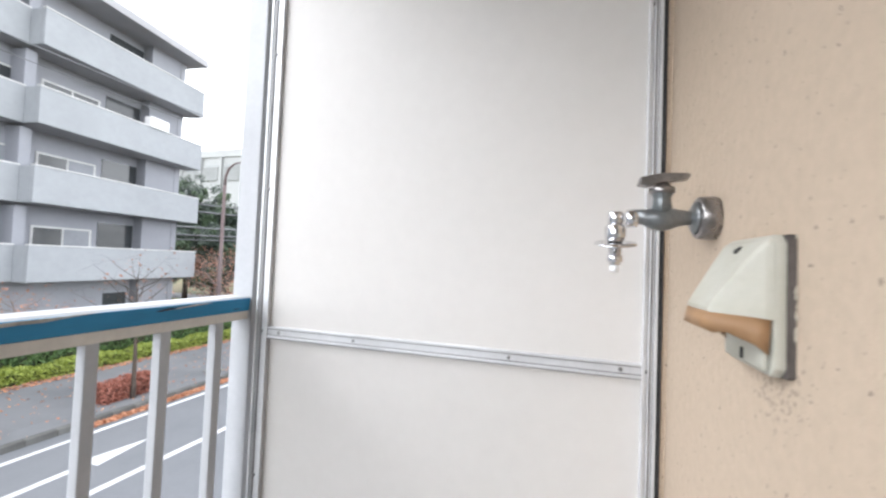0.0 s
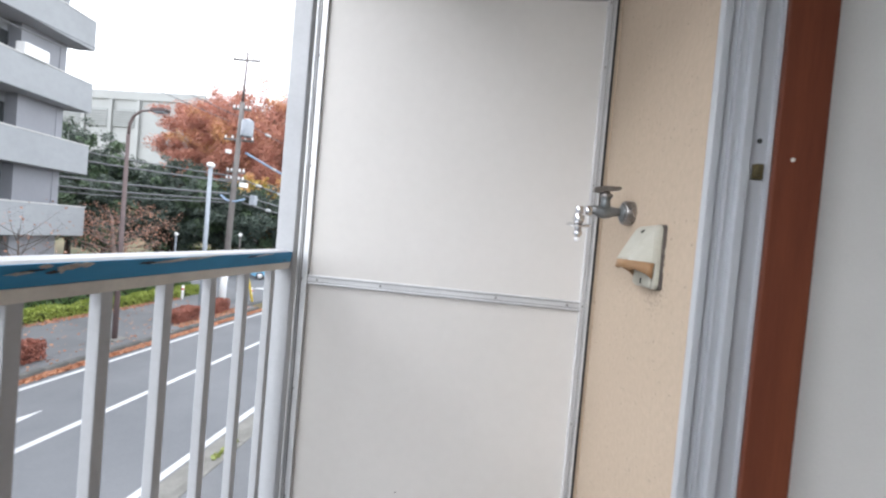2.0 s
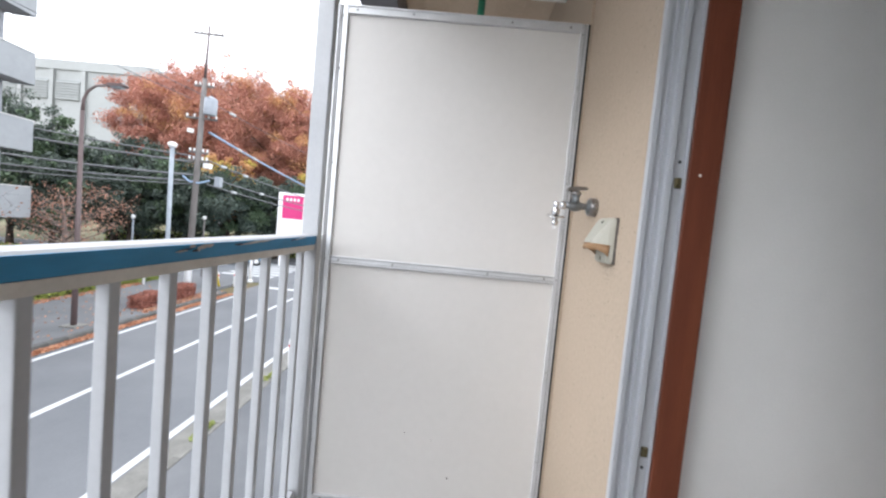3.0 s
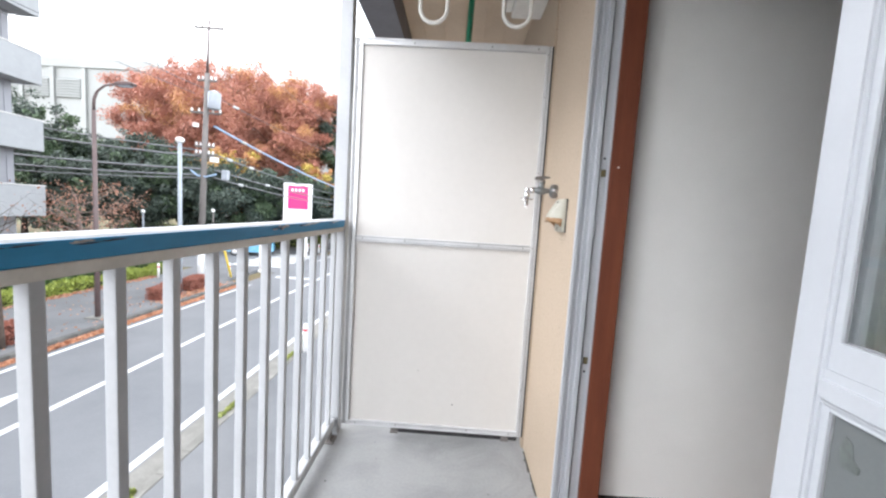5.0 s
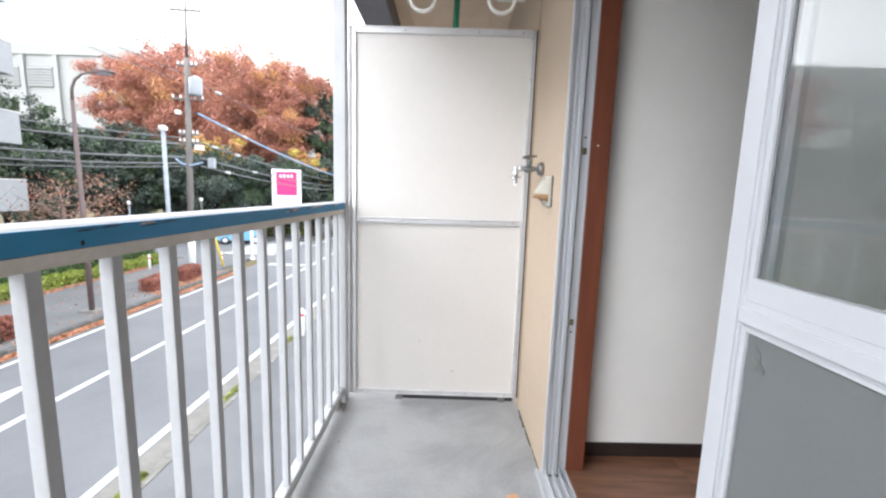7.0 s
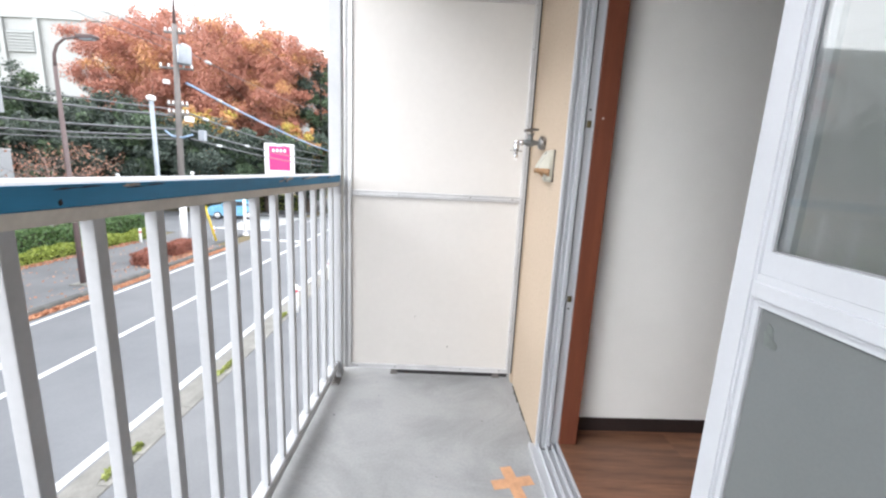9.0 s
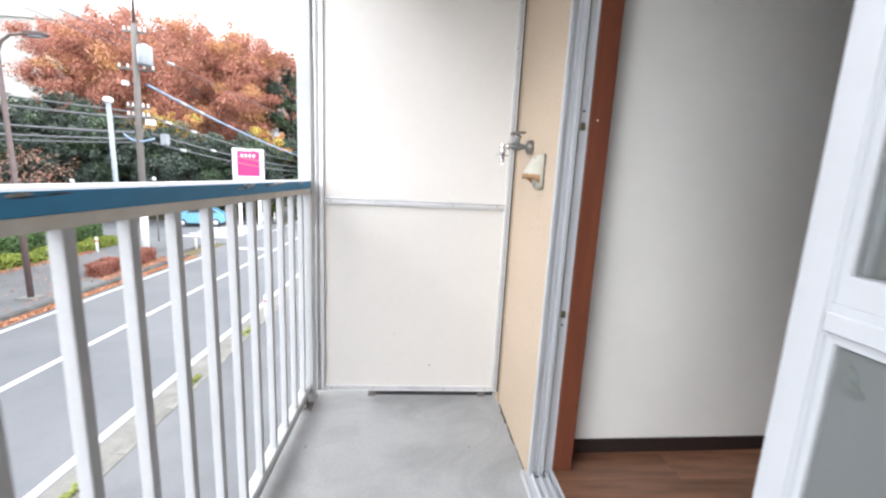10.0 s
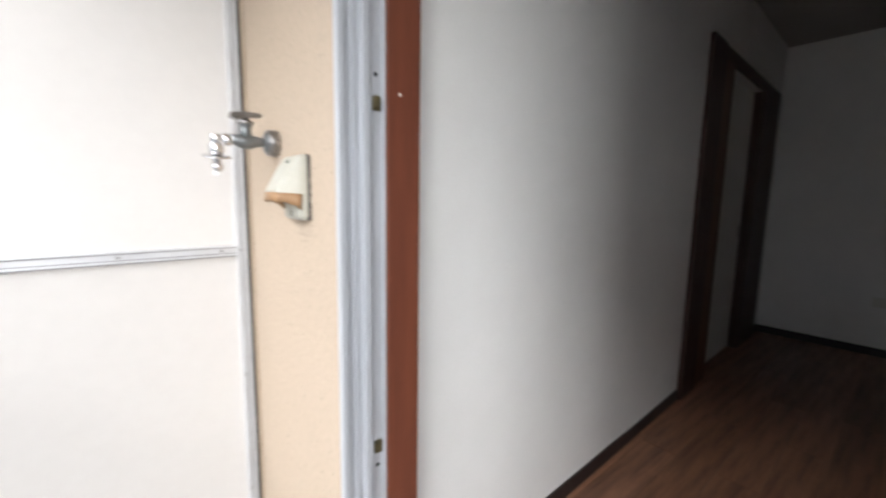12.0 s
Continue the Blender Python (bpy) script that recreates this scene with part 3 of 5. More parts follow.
edge = [(-0.0165, -0.0510, -0.0138, 0.034), (-0.026, -0.0485, -0.0128, 0.026), (-0.045, -0.0405, -0.0112, 0.0185), (-0.054, -0.036, -0.0108, 0.021), (-0.0597, -0.030, -0.0105, 0.0185), (-0.0622, -0.022, -0.0105, 0.0175),
        (-0.0622, 0.022, -0.0105, 0.0175), (-0.0597, 0.030, -0.0105, 0.0185), (-0.054, 0.036, -0.0108, 0.021), (-0.045, 0.0405, -0.0112, 0.0185), (-0.026, 0.0485, -0.0128, 0.026), (-0.0165, 0.0510, -0.0138, 0.034)]
high = [skirt.verts.new((x, y, z)) for x, y, z, h in edge]
low = [skirt.verts.new((x * 1.03 - 0.0015, y * 1.0, z - h)) for x, y, z, h in edge]
for i in range(len(edge) - 1):
    skirt.faces.new((high[i], high[i + 1], low[i + 1], low[i])).smooth = True
hood_skirt = part("skirt", skirt, "hood_in", hood, "yellow-brown stained skirt of the hood")
solid = hood_skirt.modifiers.new("thickness", "SOLIDIFY")
solid.thickness, solid.offset = 0.002, 1
part("drain_cup", prism([(-0.047, -0.064), (-0.046, -0.050), (-0.042, -0.028), (0.042, -0.028), (0.046, -0.050), (0.047, -0.064)], "x", -0.021, -0.0165, bevel=0.004), "hood", hood, "cream lower web of the hood")
part("slot", boxes((-0.0222, -0.0206, -0.004, 0.0015, -0.061, -0.049), bevel=0.0008), "rubber", hood, "dark drain slot")
part("screw_cap", lathe([((-0.0255, -0.004, 0.0545), 0.0055), ((-0.0275, -0.004, 0.0565), 0.0045)], 12), "rubber", hood, "dark screw recess")
rng = random.Random(9)
for k in range(14):
    r = rng.uniform(0.0010, 0.0021)
    blob = bmesh.new()
    bmesh.ops.create_icosphere(blob, subdivisions=1, radius=r)
    zc, yc = rng.uniform(-0.03, 0.075), -0.0575 - rng.uniform(0, 0.003)
    for v in blob.verts:
        v.co = Vector((v.co.x * 0.5 - 0.0015, v.co.y + yc, v.co.z * 1.8 + zc))
    part("caulk_lump", blob, "caulk_pale", hood, "lumpy old caulk")

# ---- the balcony door ----
FL = 0.035          # level of the room's floor
jamb = bmesh.new()
box(jamb, 0.0004, 0.096, -0.5278, -0.510, 0.0, 2.06)
for x0, x1, deep in ((0.0002, 0.0125, 0.0160), (0.0130, 0.0285, 0.0050), (0.0290, 0.0330, 0.0125), (0.0335, 0.0440, 0.0085), (0.0445, 0.0578, 0.0185), (0.0648, 0.0880, 0.0045), (0.0905, 0.0955, 0.0085)):
    box(jamb, x0, x1, -0.525 - deep, -0.5245, 0.0, 2.06, bevel=0.0015)
door = thing("sliding_door", (0, 0, 0), "silver aluminium sliding balcony door, standing open", "door")
part("jamb", jamb, "alu_white", door, "ribbed aluminium door jamb")
part("jamb_groove", boxes((0.0582, 0.0643, -0.5290, -0.5276, 0.0, 2.06)), "rubber", door, "dark brush groove")
head = boxes((-0.018, 0.096, -2.37, -0.511, 2.035, 2.0595))
part("head", head, "alu_white", door, "aluminium head track")
sill = boxes((-0.022, 0.096, -2.37, -0.511, -0.012, 0.014))
for x0, x1, up in ((-0.022, -0.012, 0.018), (0.012, 0.017, 0.028), (0.040, 0.046, 0.030), (0.068, 0.073, 0.032), (0.086, 0.096, 0.034)):
    box(sill, x0, x1, -2.37, -0.5116, 0.0138, up, bevel=0.001)
part("sill", sill, "alu_white", door, "aluminium sill with sliding tracks")
part("far_jamb", boxes((-0.018, 0.096, -2.37, -2.345, 0.036, 2.034)), "alu_white", door, "aluminium door jamb")
for z in (1.318, 0.665):
    part("latch_keeper", boxes((0.069, 0.084, -0.5365, -0.5290, z - 0.012, z + 0.012), (0.071, 0.079, -0.541, -0.536, z - 0.006, z + 0.012), bevel=0.0015), "brass", door, "dull brass keeper")
for z in (1.368, 0.624):
    part("screw_hole", lathe([((0.077, -0.5290, z), 0.0042), ((0.077, -0.5302, z), 0.0042)], 12), "rubber", door, "dark screw hole")


def sash(name, label, x0, x1, y0, y1, stile, rails, low, high):
    """A glazed sash: two stiles, a top, a middle and a bottom rail, two panes in black beads."""
    ob = thing(name, (0, 0, 0), label, "door sash")
    xm = (x0 + x1) / 2
    for a, b in ((y0, y0 + stile), (y1 - stile, y1)):
        bm = boxes((x0, x1, a, b, low, high), bevel=0.002)
        box(bm, x0 - 0.003, x0 + 0.001, a + 0.012 if a == y0 else a + 0.004, b - 0.004 if a == y0 else b - 0.012, low, high)
        part("stile", bm, "alu_white", ob, "satin aluminium stile")
    for z0, z1 in rails:
        bm = boxes((x0 + 0.001, x1 - 0.001, y0 + stile, y1 - stile, z0, z1))
        box(bm, x0 - 0.004, x0 + 0.002, y0 + stile, y1 - stile, z0 + 0.006, z1 - 0.012, bevel=0.001)
        part("rail", bm, "alu_white", ob, "satin aluminium rail")
    for (a0, a1), (b0, b1) in zip(rails, rails[1:]):
        pane = part("pane", boxes((xm - 0.0025, xm + 0.0025, y0 + stile - 0.004, y1 - stile + 0.004, a1 - 0.004, b0 + 0.004)), "frosted" if a0 < 0.5 else "glass", ob, "frosted grey glass" if a0 < 0.5 else "clear greyish window glass")
        pane.visible_shadow = False
        ya, yb = y0 + stile, y1 - stile
        for side in ((x0 + 0.004, xm - 0.003, ya, ya + 0.010, a1, b0), (x0 + 0.004, xm - 0.003, yb - 0.010, yb, a1, b0),
                     (x0 + 0.002, xm - 0.003, ya + 0.010, yb - 0.010, a1, a1 + 0.034), (x0 + 0.004, xm - 0.003, ya + 0.010, yb - 0.010, b0 - 0.008, b0)):
            part("bead", boxes(side, bevel=0.0012), "alu_white", ob, "glazing bead")
        for strip in ((xm - 0.0032, xm - 0.0026, yb - 0.0125, yb - 0.010, a1 + 0.034, b0 - 0.008), (xm - 0.0032, xm - 0.0026, ya + 0.010, yb - 0.0126, a1 + 0.034, a1 + 0.0365)):
            part("gasket", boxes(strip), "seam", ob, "grey gasket line")
    return ob


sash("glass_sash", "silver aluminium sash with two greyish panes, slid open", 0.026, 0.050, -2.330, -1.400, 0.046, ((0.034, 0.105), (0.962, 1.002), (1.975, 2.030)), 0.034, 2.030)
glass_mark = thing("tape_scrap", (0.0, 0.0, 0.0), "grey-green scrap of old tape on the lower pane", "tape")
part("scrap", prism([(-1.474, 0.936), (-1.482, 0.930), (-1.485, 0.914), (-1.493, 0.909), (-1.492, 0.902), (-1.472, 0.900), (-1.469, 0.920)], "x", 0.0346, 0.0353), "scrap", glass_mark)
net = thing("screen_door", (0, 0, 0), "grey insect screen in a thin aluminium frame", "screen door")
part("stile", boxes((0.056, 0.0765, -1.450, -1.412, 0.034, 2.03), bevel=0.001), "alu_white", net)
part("stile", boxes((0.056, 0.0765, -2.34, -2.315, 0.034, 2.03), bevel=0.001), "alu_white", net)
part("rail", boxes((0.056, 0.0765, -2.315, -1.450, 1.995, 2.03)), "alu_white", net)
part("rail", boxes((0.056, 0.0765, -2.315, -1.450, 0.034, 0.08)), "alu_white", net)
part("netting", boxes((0.0662, 0.0668, -2.315, -1.450, 0.08, 1.995)), "net", net, "fine grey insect netting")

# ---- the room ----
ROOM_N, ROOM_S, ROOM_E, TOP = -0.425, -3.6, 4.00, 2.40
SKEW = Matrix.Translation((0.65, ROOM_N, 0)) @ Matrix.Rotation(radians(1.35), 4, "Z") @ Matrix.Translation((-0.65, -ROOM_N, 0))     # the papered wall stands a little off square
lining = structure("door_1", boxes((0.0965, 0.168, -0.540, -0.428, FL, 2.06), bevel=0.003), "wood", "red-brown wooden door lining", "door lining")
part("nail_hole", lathe([((0.122, -0.5398, 1.339), 0.0035), ((0.122, -0.5408, 1.339), 0.003)], 10), "plate", lining, "pale nail mark")
structure("door_lining_head", boxes((0.0965, 0.168, -2.37, -0.5405, 2.035, 2.09), bevel=0.003), "wood", "red-brown wooden lining over the door", "door lining")
# the north wall has a doorway into a closet, closed by a white door
DX0, DX1, DZ = 2.54, 3.36, 1.945
wall_n = structure("wall_north", boxes((0.121, DX0, ROOM_N, -0.30, 0.0, TOP), (DX0, DX1, ROOM_N, -0.30, DZ, TOP), (DX1, ROOM_E + 0.1, ROOM_N, -0.30, 0.0, TOP), (DX0, DX1, -0.328, -0.30, 0.0, DZ)), "wallpaper", "white papered room wall", "wall")
structure("wall_far", boxes((ROOM_E, ROOM_E + 0.12, ROOM_S, -0.12, 0.0, TOP)), "wallpaper", "white papered far wall in shade", "wall")
structure("wall_room_south", boxes((0.121, ROOM_E + 0.12, ROOM_S - 0.12, ROOM_S, 0.0, TOP)), "plain_wall", "unseen room wall, coloured dark brown to dim the room", "wall")
structure("wall_room_west", boxes((0.121, 0.14, -3.6, -2.37, FL, TOP), (0.121, 0.14, -2.37, -0.5405, 2.091, TOP)), "wallpaper", "white papered wall beside the balcony door", "wall")
structure("ceiling_room", boxes((0.121, ROOM_E + 0.12, ROOM_S - 0.12, -0.12, TOP, TOP + 0.1)), "room_ceiling", "papered room ceiling, coloured dark to hold down bounced light", "ceiling")
board_n = structure("baseboard", boxes((0.141, DX0 - 0.4335, ROOM_N - 0.008, ROOM_N - 0.0005, FL, 0.097), (DX1 + 0.4905, ROOM_E - 0.012, ROOM_N - 0.008, ROOM_N - 0.0005, FL, 0.097), bevel=0.0015), "baseboard", "dark brown baseboard", "baseboard")
structure("baseboard_far", boxes((ROOM_E - 0.0085, ROOM_E - 0.0005, ROOM_S, ROOM_N + 0.085, FL, 0.097), bevel=0.0015), "baseboard", "dark brown baseboard", "baseboard")
casing = thing("door_casing", (0, 0, 0), "dark brown wooden door casing", "door casing")
part("side_casing", boxes((DX0 - 0.433, DX0 - 0.200, ROOM_N - 0.022, ROOM_N + 0.0, FL, DZ + 0.065), bevel=0.002), "dark_wood", casing)
part("door_edge", boxes((DX0 - 0.1995, DX0 + 0.006, ROOM_N - 0.014, ROOM_N + 0.0, FL, DZ - 0.0065), (DX0, DX0 + 0.022, ROOM_N + 0.0002, -0.345, FL, DZ - 0.0065), bevel=0.002), "jamb_wood", casing, "red-brown inner board")
part("side_casing", boxes((DX1 - 0.006, DX1 + 0.49, ROOM_N - 0.014, ROOM_N + 0.0, FL, DZ + 0.065), (DX1 - 0.022, DX1, ROOM_N + 0.0002, -0.345, FL, DZ), bevel=0.002), "dark_wood", casing)
part("head_casing", boxes((DX0 - 0.1995, DX1 - 0.0062, ROOM_N - 0.0138, ROOM_N + 0.0, DZ - 0.006, DZ + 0.065)), "dark_wood", casing)
closet = thing("room_door", (0, 0, 0), "plain white room door, closed, in a dark casing", "door")
part("leaf", boxes((DX0 + 0.0225, DX1 - 0.0225, -0.375, -0.345, FL + 0.006, DZ - 0.007), bevel=0.002), "wallpaper", closet)
part("finger_pull", boxes((DX1 - 0.085, DX1 - 0.06, -0.377, -0.3745, 0.90, 0.98), bevel=0.001), "dark_chrome", closet, "small recessed pull")
for ob in (wall_n, board_n, casing, closet):
    ob.matrix_world = SKEW
outlet = thing("wall_socket", (ROOM_E, -1.07, 0.44), "ivory wall socket plate on the shaded wall", "socket")
part("plate", boxes((-0.008, 0.0, -0.058, 0.058, -0.036, 0.036), bevel=0.002), "plate", outlet)
part("insert", boxes((-0.0105, -0.0078, -0.035, 0.035, -0.012, 0.012), bevel=0.001), "plate", outlet)

# dirt along the foot of the wall and in the tracks of the sill
for y0, y1, w in ((-0.50, -0.36, 0.006), (-0.34, -0.20, 0.010), (-0.19, -0.03, 0.014)):
    dirt = thing("dirt_line", (0.0, (y0 + y1) / 2, 0.0004), "dark damp dirt along the foot of the wall", "dirt", "dirt lines")
    half = (y1 - y0) / 2
    rng = random.Random(int(-y0 * 100))
    inner = [(-w * rng.uniform(0.35, 1.0), -half + 2 * half * i / 9) for i in range(10)]
    part("film", prism([(-0.0004, -half)] + inner + [(-0.0004, half)], "z", 0.0, 0.0008), "dirt", dirt)
for x in (0.020, 0.034, 0.060):
    crumb = thing("dirt_clump", (x, -0.546, 0.0142), "dark crumbs of dirt in the door track", "dirt", "track dirt")
    rng = random.Random(int(x * 1000))
    bm = bmesh.new()
    for k in range(6):
        r = rng.uniform(0.0012, 0.003)
        cx, cy = rng.uniform(-0.005, 0.005), rng.uniform(-0.006, 0.004)
        made = bmesh.ops.create_icosphere(bm, subdivisions=1, radius=r)["verts"]
        for v in made:
            v.co = Vector((v.co.x * 1.4 + cx, v.co.y + cy, max(0.0, v.co.z * 0.7 + r * 0.3)))
    part("crumbs", bm, "dirt", crumb)

# tape cross on the balcony floor
tape = thing("tape_cross", pose(-0.125, -0.722, 0.0005, 0, 0, 12), "orange masking tape cross stuck to the floor", "tape")
part("strip", boxes((-0.080, 0.078, -0.022, 0.023, 0.0, 0.0012)), "tape", tape)
part("strip", boxes((-0.023, 0.022, -0.086, 0.080, 0.0013, 0.0024)), "tape", tape)

# laundry hooks under the ceiling
for x in (-0.555, -0.215):
    hook = thing("laundry_hook", (x, -0.2, 2.40), "white U-shaped laundry pole hook under the ceiling", "hook", "laundry hooks")
    bm = bmesh.new()
    pts = [(0.055, 0, 0.0), (0.055, 0, -0.20), (0.055, 0, -0.40)] + [(0.055 * math.cos(a), 0, -0.42 - 0.055 * math.sin(a)) for a in [math.pi * k / 10 for k in range(11)]] + [(-0.055, 0, -0.36), (-0.055, 0, -0.30)]
    tube(bm, pts, 0.0085, 12)
    part("bent_bar", bm, "hook", hook)
    part("plate", boxes((0.02, 0.09, -0.03, 0.03, -0.006, 0.0), bevel=0.002), "hook", hook)
pole = thing("laundry_pole", (-0.44, 0.25, 0.0), "green coated laundry pole leaning behind the partition", "pole")
bm = bmesh.new()
tube(bm, [(-0.02, 0.0, 0.030), (0.045, 0.08, 2.37)], 0.016, 14)
part("tube", bm, "green_pole", pole)
bm = bmesh.new()
tube(bm, [(0.0445, 0.08, 2.355), (0.0455, 0.081, 2.385)], 0.018, 14)
part("cap", bm, "rubber", pole, "dark end cap")
duct = thing("pipe_cover", (-0.085, 0.36, 2.40), "off-white plastic pipe cover under the ceiling", "pipe cover")
part("cover", boxes((-0.085, 0.084, -0.11, 0.11, -0.13, 0.0), bevel=0.012), "hook", duct)
part("collar", boxes((-0.12, -0.086, -0.085, 0.085, -0.11, -0.005), bevel=0.01), "hook", duct)
bm = bmesh.new()
tube(bm, [(-0.125, 0.30, 2.38), (-0.10, 0.10, 2.385)], 0.010, 8)
wire = thing("cable", (0, 0, 0), "thin beige cable under the ceiling", "cable")
part("sheath", bm, "hook", wire)

# ---- the street ----
GZ = -3.30
structure("ground", boxes((-1500, 1500, -1500, 1500, GZ - 0.6, GZ - 0.03)), "earth", "earth and grass", "ground")
structure("road", boxes((-11.55, -4.85, -300, 400, GZ - 0.3, GZ)), "asphalt", "grey asphalt road", "road")
structure("side_road", boxes((-60, -11.56, 22.6, 32.6, GZ - 0.3, GZ - 0.004)), "asphalt", "grey asphalt side road", "road")
structure("pavement", boxes((-4.68, 0.0, -300, 400, GZ - 0.3, GZ + 0.10)), "pave", "grey asphalt pavement below the balcony", "pavement")
structure("pavement_far", boxes((-16.4, -12.55, -60, 22.5, GZ - 0.3, GZ + 0.10), (-16.4, -12.55, 32.8, 120, GZ - 0.3, GZ + 0.10)), "pave", "grey asphalt pavement across the road", "pavement")
lines = structure("road_markings", boxes((-5.52, -5.37, -60, 140, GZ, GZ + 0.006)), "road_paint", "white painted road lines", "road marking")
part("line", boxes((-8.43, -8.28, -60, 140, GZ, GZ + 0.006)), "road_paint", lines)
part("line", boxes((-11.08, -10.95, -60, 18.5, GZ, GZ + 0.006)), "road_paint", lines)
part("line", boxes((-11.08, -10.95, 28.0, 140, GZ, GZ + 0.006)), "road_paint", lines)
arrow = prism([(-9.60, 3.6), (-9.45, 3.6), (-9.45, 5.2), (-9.28, 5.2), (-9.525, 6.5), (-9.77, 5.2), (-9.60, 5.2)], "z", GZ, GZ + 0.006)
part("arrow", arrow, "road_paint", lines, "white straight-ahead arrow")
part("stop_line", boxes((-10.85, -8.55, 20.95, 21.40, GZ, GZ + 0.006)), "road_paint", lines)
for k in range(7):
    part("crossing_bar", boxes((-15.6, -12.1, 24.6 + 1.05 * k, 25.15 + 1.05 * k, GZ, GZ + 0.006)), "road_paint", lines)
gutter = structure("gutter", boxes((-5.32, -4.851, -300, 400, GZ - 0.2, GZ + 0.012)), "kerb", "pale concrete gutter", "gutter")
kerb_near = structure("kerb_near", boxes((-4.85, -4.681, -300, -4.0, GZ - 0.2, GZ + 0.12), (-4.85, -4.681, 32, 400, GZ - 0.2, GZ + 0.12)), "kerb", "concrete kerb", "kerb")
kerb_mesh = mesh_of("kerb_stone", boxes((0, 0.168, 0.006, 0.594, -0.2, 0.12), bevel=0.012), "kerb")
for k in range(60):
    o = new("kerb_stone", kerb_mesh)
    o.parent = kerb_near
    o.location = (-4.85, -4.0 + 0.6 * k, GZ)
kerb_far = structure("kerb_far", boxes((-11.75, -11.56, -60, -2.0, GZ - 0.2, GZ + 0.14)), "dark_kerb", "dirty concrete kerb", "kerb")
kerb_mesh = mesh_of("kerb_stone", boxes((0, 0.19, 0.006, 0.594, -0.2, 0.14), bevel=0.012), "dark_kerb")
for k in range(34):
    o = new("kerb_stone", kerb_mesh)
    o.parent = kerb_far
    o.location = (-11.75, -2.0 + 0.6 * k, GZ)
structure("planting_strip", boxes((-12.549, -11.751, -60, 18.6, GZ - 0.3, GZ + 0.096)), "pave", "grey asphalt strip along the kerb", "pavement")

nrng = np.random.default_rng(5)


def stuff(name, verts, mat, label, category):
    return tagged(new(name, faces_mesh(name, verts, mat)), label, category, kind="stuff")


def scatter(n, x0, x1, y0, y1, z0, z1):
    return np.column_stack([nrng.uniform(x0, x1, n), nrng.uniform(y0, y1, n), nrng.uniform(z0, z1, n)])


c = np.concatenate([scatter(5600, -11.54, -11.26, 6.2, 18.5, GZ + 0.01, GZ + 0.05), scatter(2600, -16.38, -15.9, -2, 18.5, GZ + 0.11, GZ + 0.15), scatter(260, -12.5, -11.8, -2, 18.5, GZ + 0.10, GZ + 0.14), scatter(900, -12.5, -11.8, 13.4, 17.8, GZ + 0.10, GZ + 0.14), scatter(500, -15.7, -12.6, -2, 18.5, GZ + 0.11, GZ + 0.13)])
stuff("fallen_leaves", leaves(nrng, c, 0.045, 0.85), "litter", "orange-brown fallen leaves along the kerb", "leaves")
c = np.concatenate([scatter(160, -4.88, -4.80, y, y + 0.7, GZ + 0.11, GZ + 0.17) for y in (2.7, 5.5, 8.4)])
stuff("weeds", leaves(nrng, c, 0.06), "weed", "green weeds along the kerb", "weeds")


def clipped(name, x0, x1, y0, y1, z0, z1, mat, core_mat, label, count, size, group="", rough=0.035):
    """A clipped hedge or shrub: a dark core and many small leaves in its uneven skin."""
    ob = thing(name, ((x0 + x1) / 2, (y0 + y1) / 2, z0), label, "hedge" if "hedge" in name else "shrub", group)
    cx, cy = (x0 + x1) / 2, (y0 + y1) / 2
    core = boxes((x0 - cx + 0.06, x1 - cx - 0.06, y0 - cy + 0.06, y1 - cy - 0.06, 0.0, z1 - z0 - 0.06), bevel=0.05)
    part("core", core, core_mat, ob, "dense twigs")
    areas = [(y1 - y0) * (x1 - x0), (y1 - y0) * (z1 - z0), (x1 - x0) * (z1 - z0), (x1 - x0) * (z1 - z0)]
    total = sum(areas)
    out = []
    for i, a in enumerate(areas):
        k = int(count * a / total)
        p = np.column_stack([nrng.uniform(x0 - cx, x1 - cx, k), nrng.uniform(y0 - cy, y1 - cy, k), nrng.uniform(0.02, z1 - z0, k)])
        wob = nrng.normal(0, rough, k)
        if i == 0:
            p[:, 2] = z1 - z0 + wob
        elif i == 1:
            p[:, 0] = x1 - cx + wob
        elif i == 2:
            p[:, 1] = y0 - cy + wob
        else:
            p[:, 1] = y1 - cy + wob
        swell = rough / 0.035 * (0.05 * np.sin(p[:, 1] * 2.1) + 0.04 * np.sin(p[:, 1] * 5.3 + 1))
        p[:, 2] += swell * (p[:, 2] > 0.15)
        out.append(p)
    o = new("foliage", faces_mesh("foliage", leaves(nrng, np.concatenate(out), size), mat))
    o.parent = ob
    return ob


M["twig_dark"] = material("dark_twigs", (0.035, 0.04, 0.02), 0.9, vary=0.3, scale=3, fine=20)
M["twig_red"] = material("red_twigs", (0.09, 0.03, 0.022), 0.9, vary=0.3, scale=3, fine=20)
P = GZ + 0.10
for y0, y1, h in ((7.3, 8.85, 0.62), (13.8, 15.1, 0.60), (15.8, 17.1, 0.66)):
    clipped("azalea_shrub", -12.95, -12.35, y0, y1, P - 0.01, P + h * 0.85, "shrub_red", "twig_red", "box-clipped red-brown autumn shrub beside the kerb", int(2600 * (y1 - y0)), 0.032, "kerb shrubs", 0.018)
for k in range(11):
    clipped("low_hedge", -17.15, -16.45, -8 + 2.6 * k, -5.4 + 2.6 * k, P - 0.1, P + 0.38, "hedge_bright", "twig_dark", "clipped yellow-green low hedge behind the pavement", 3400, 0.05, "low hedge")
    clipped("tall_hedge", -18.4, -17.2, -8 + 2.6 * k, -5.4 + 2.6 * k, P - 0.1, P + 1.05, "hedge_green", "twig_dark", "clipped dark green hedge", 3200, 0.065, "tall hedge")
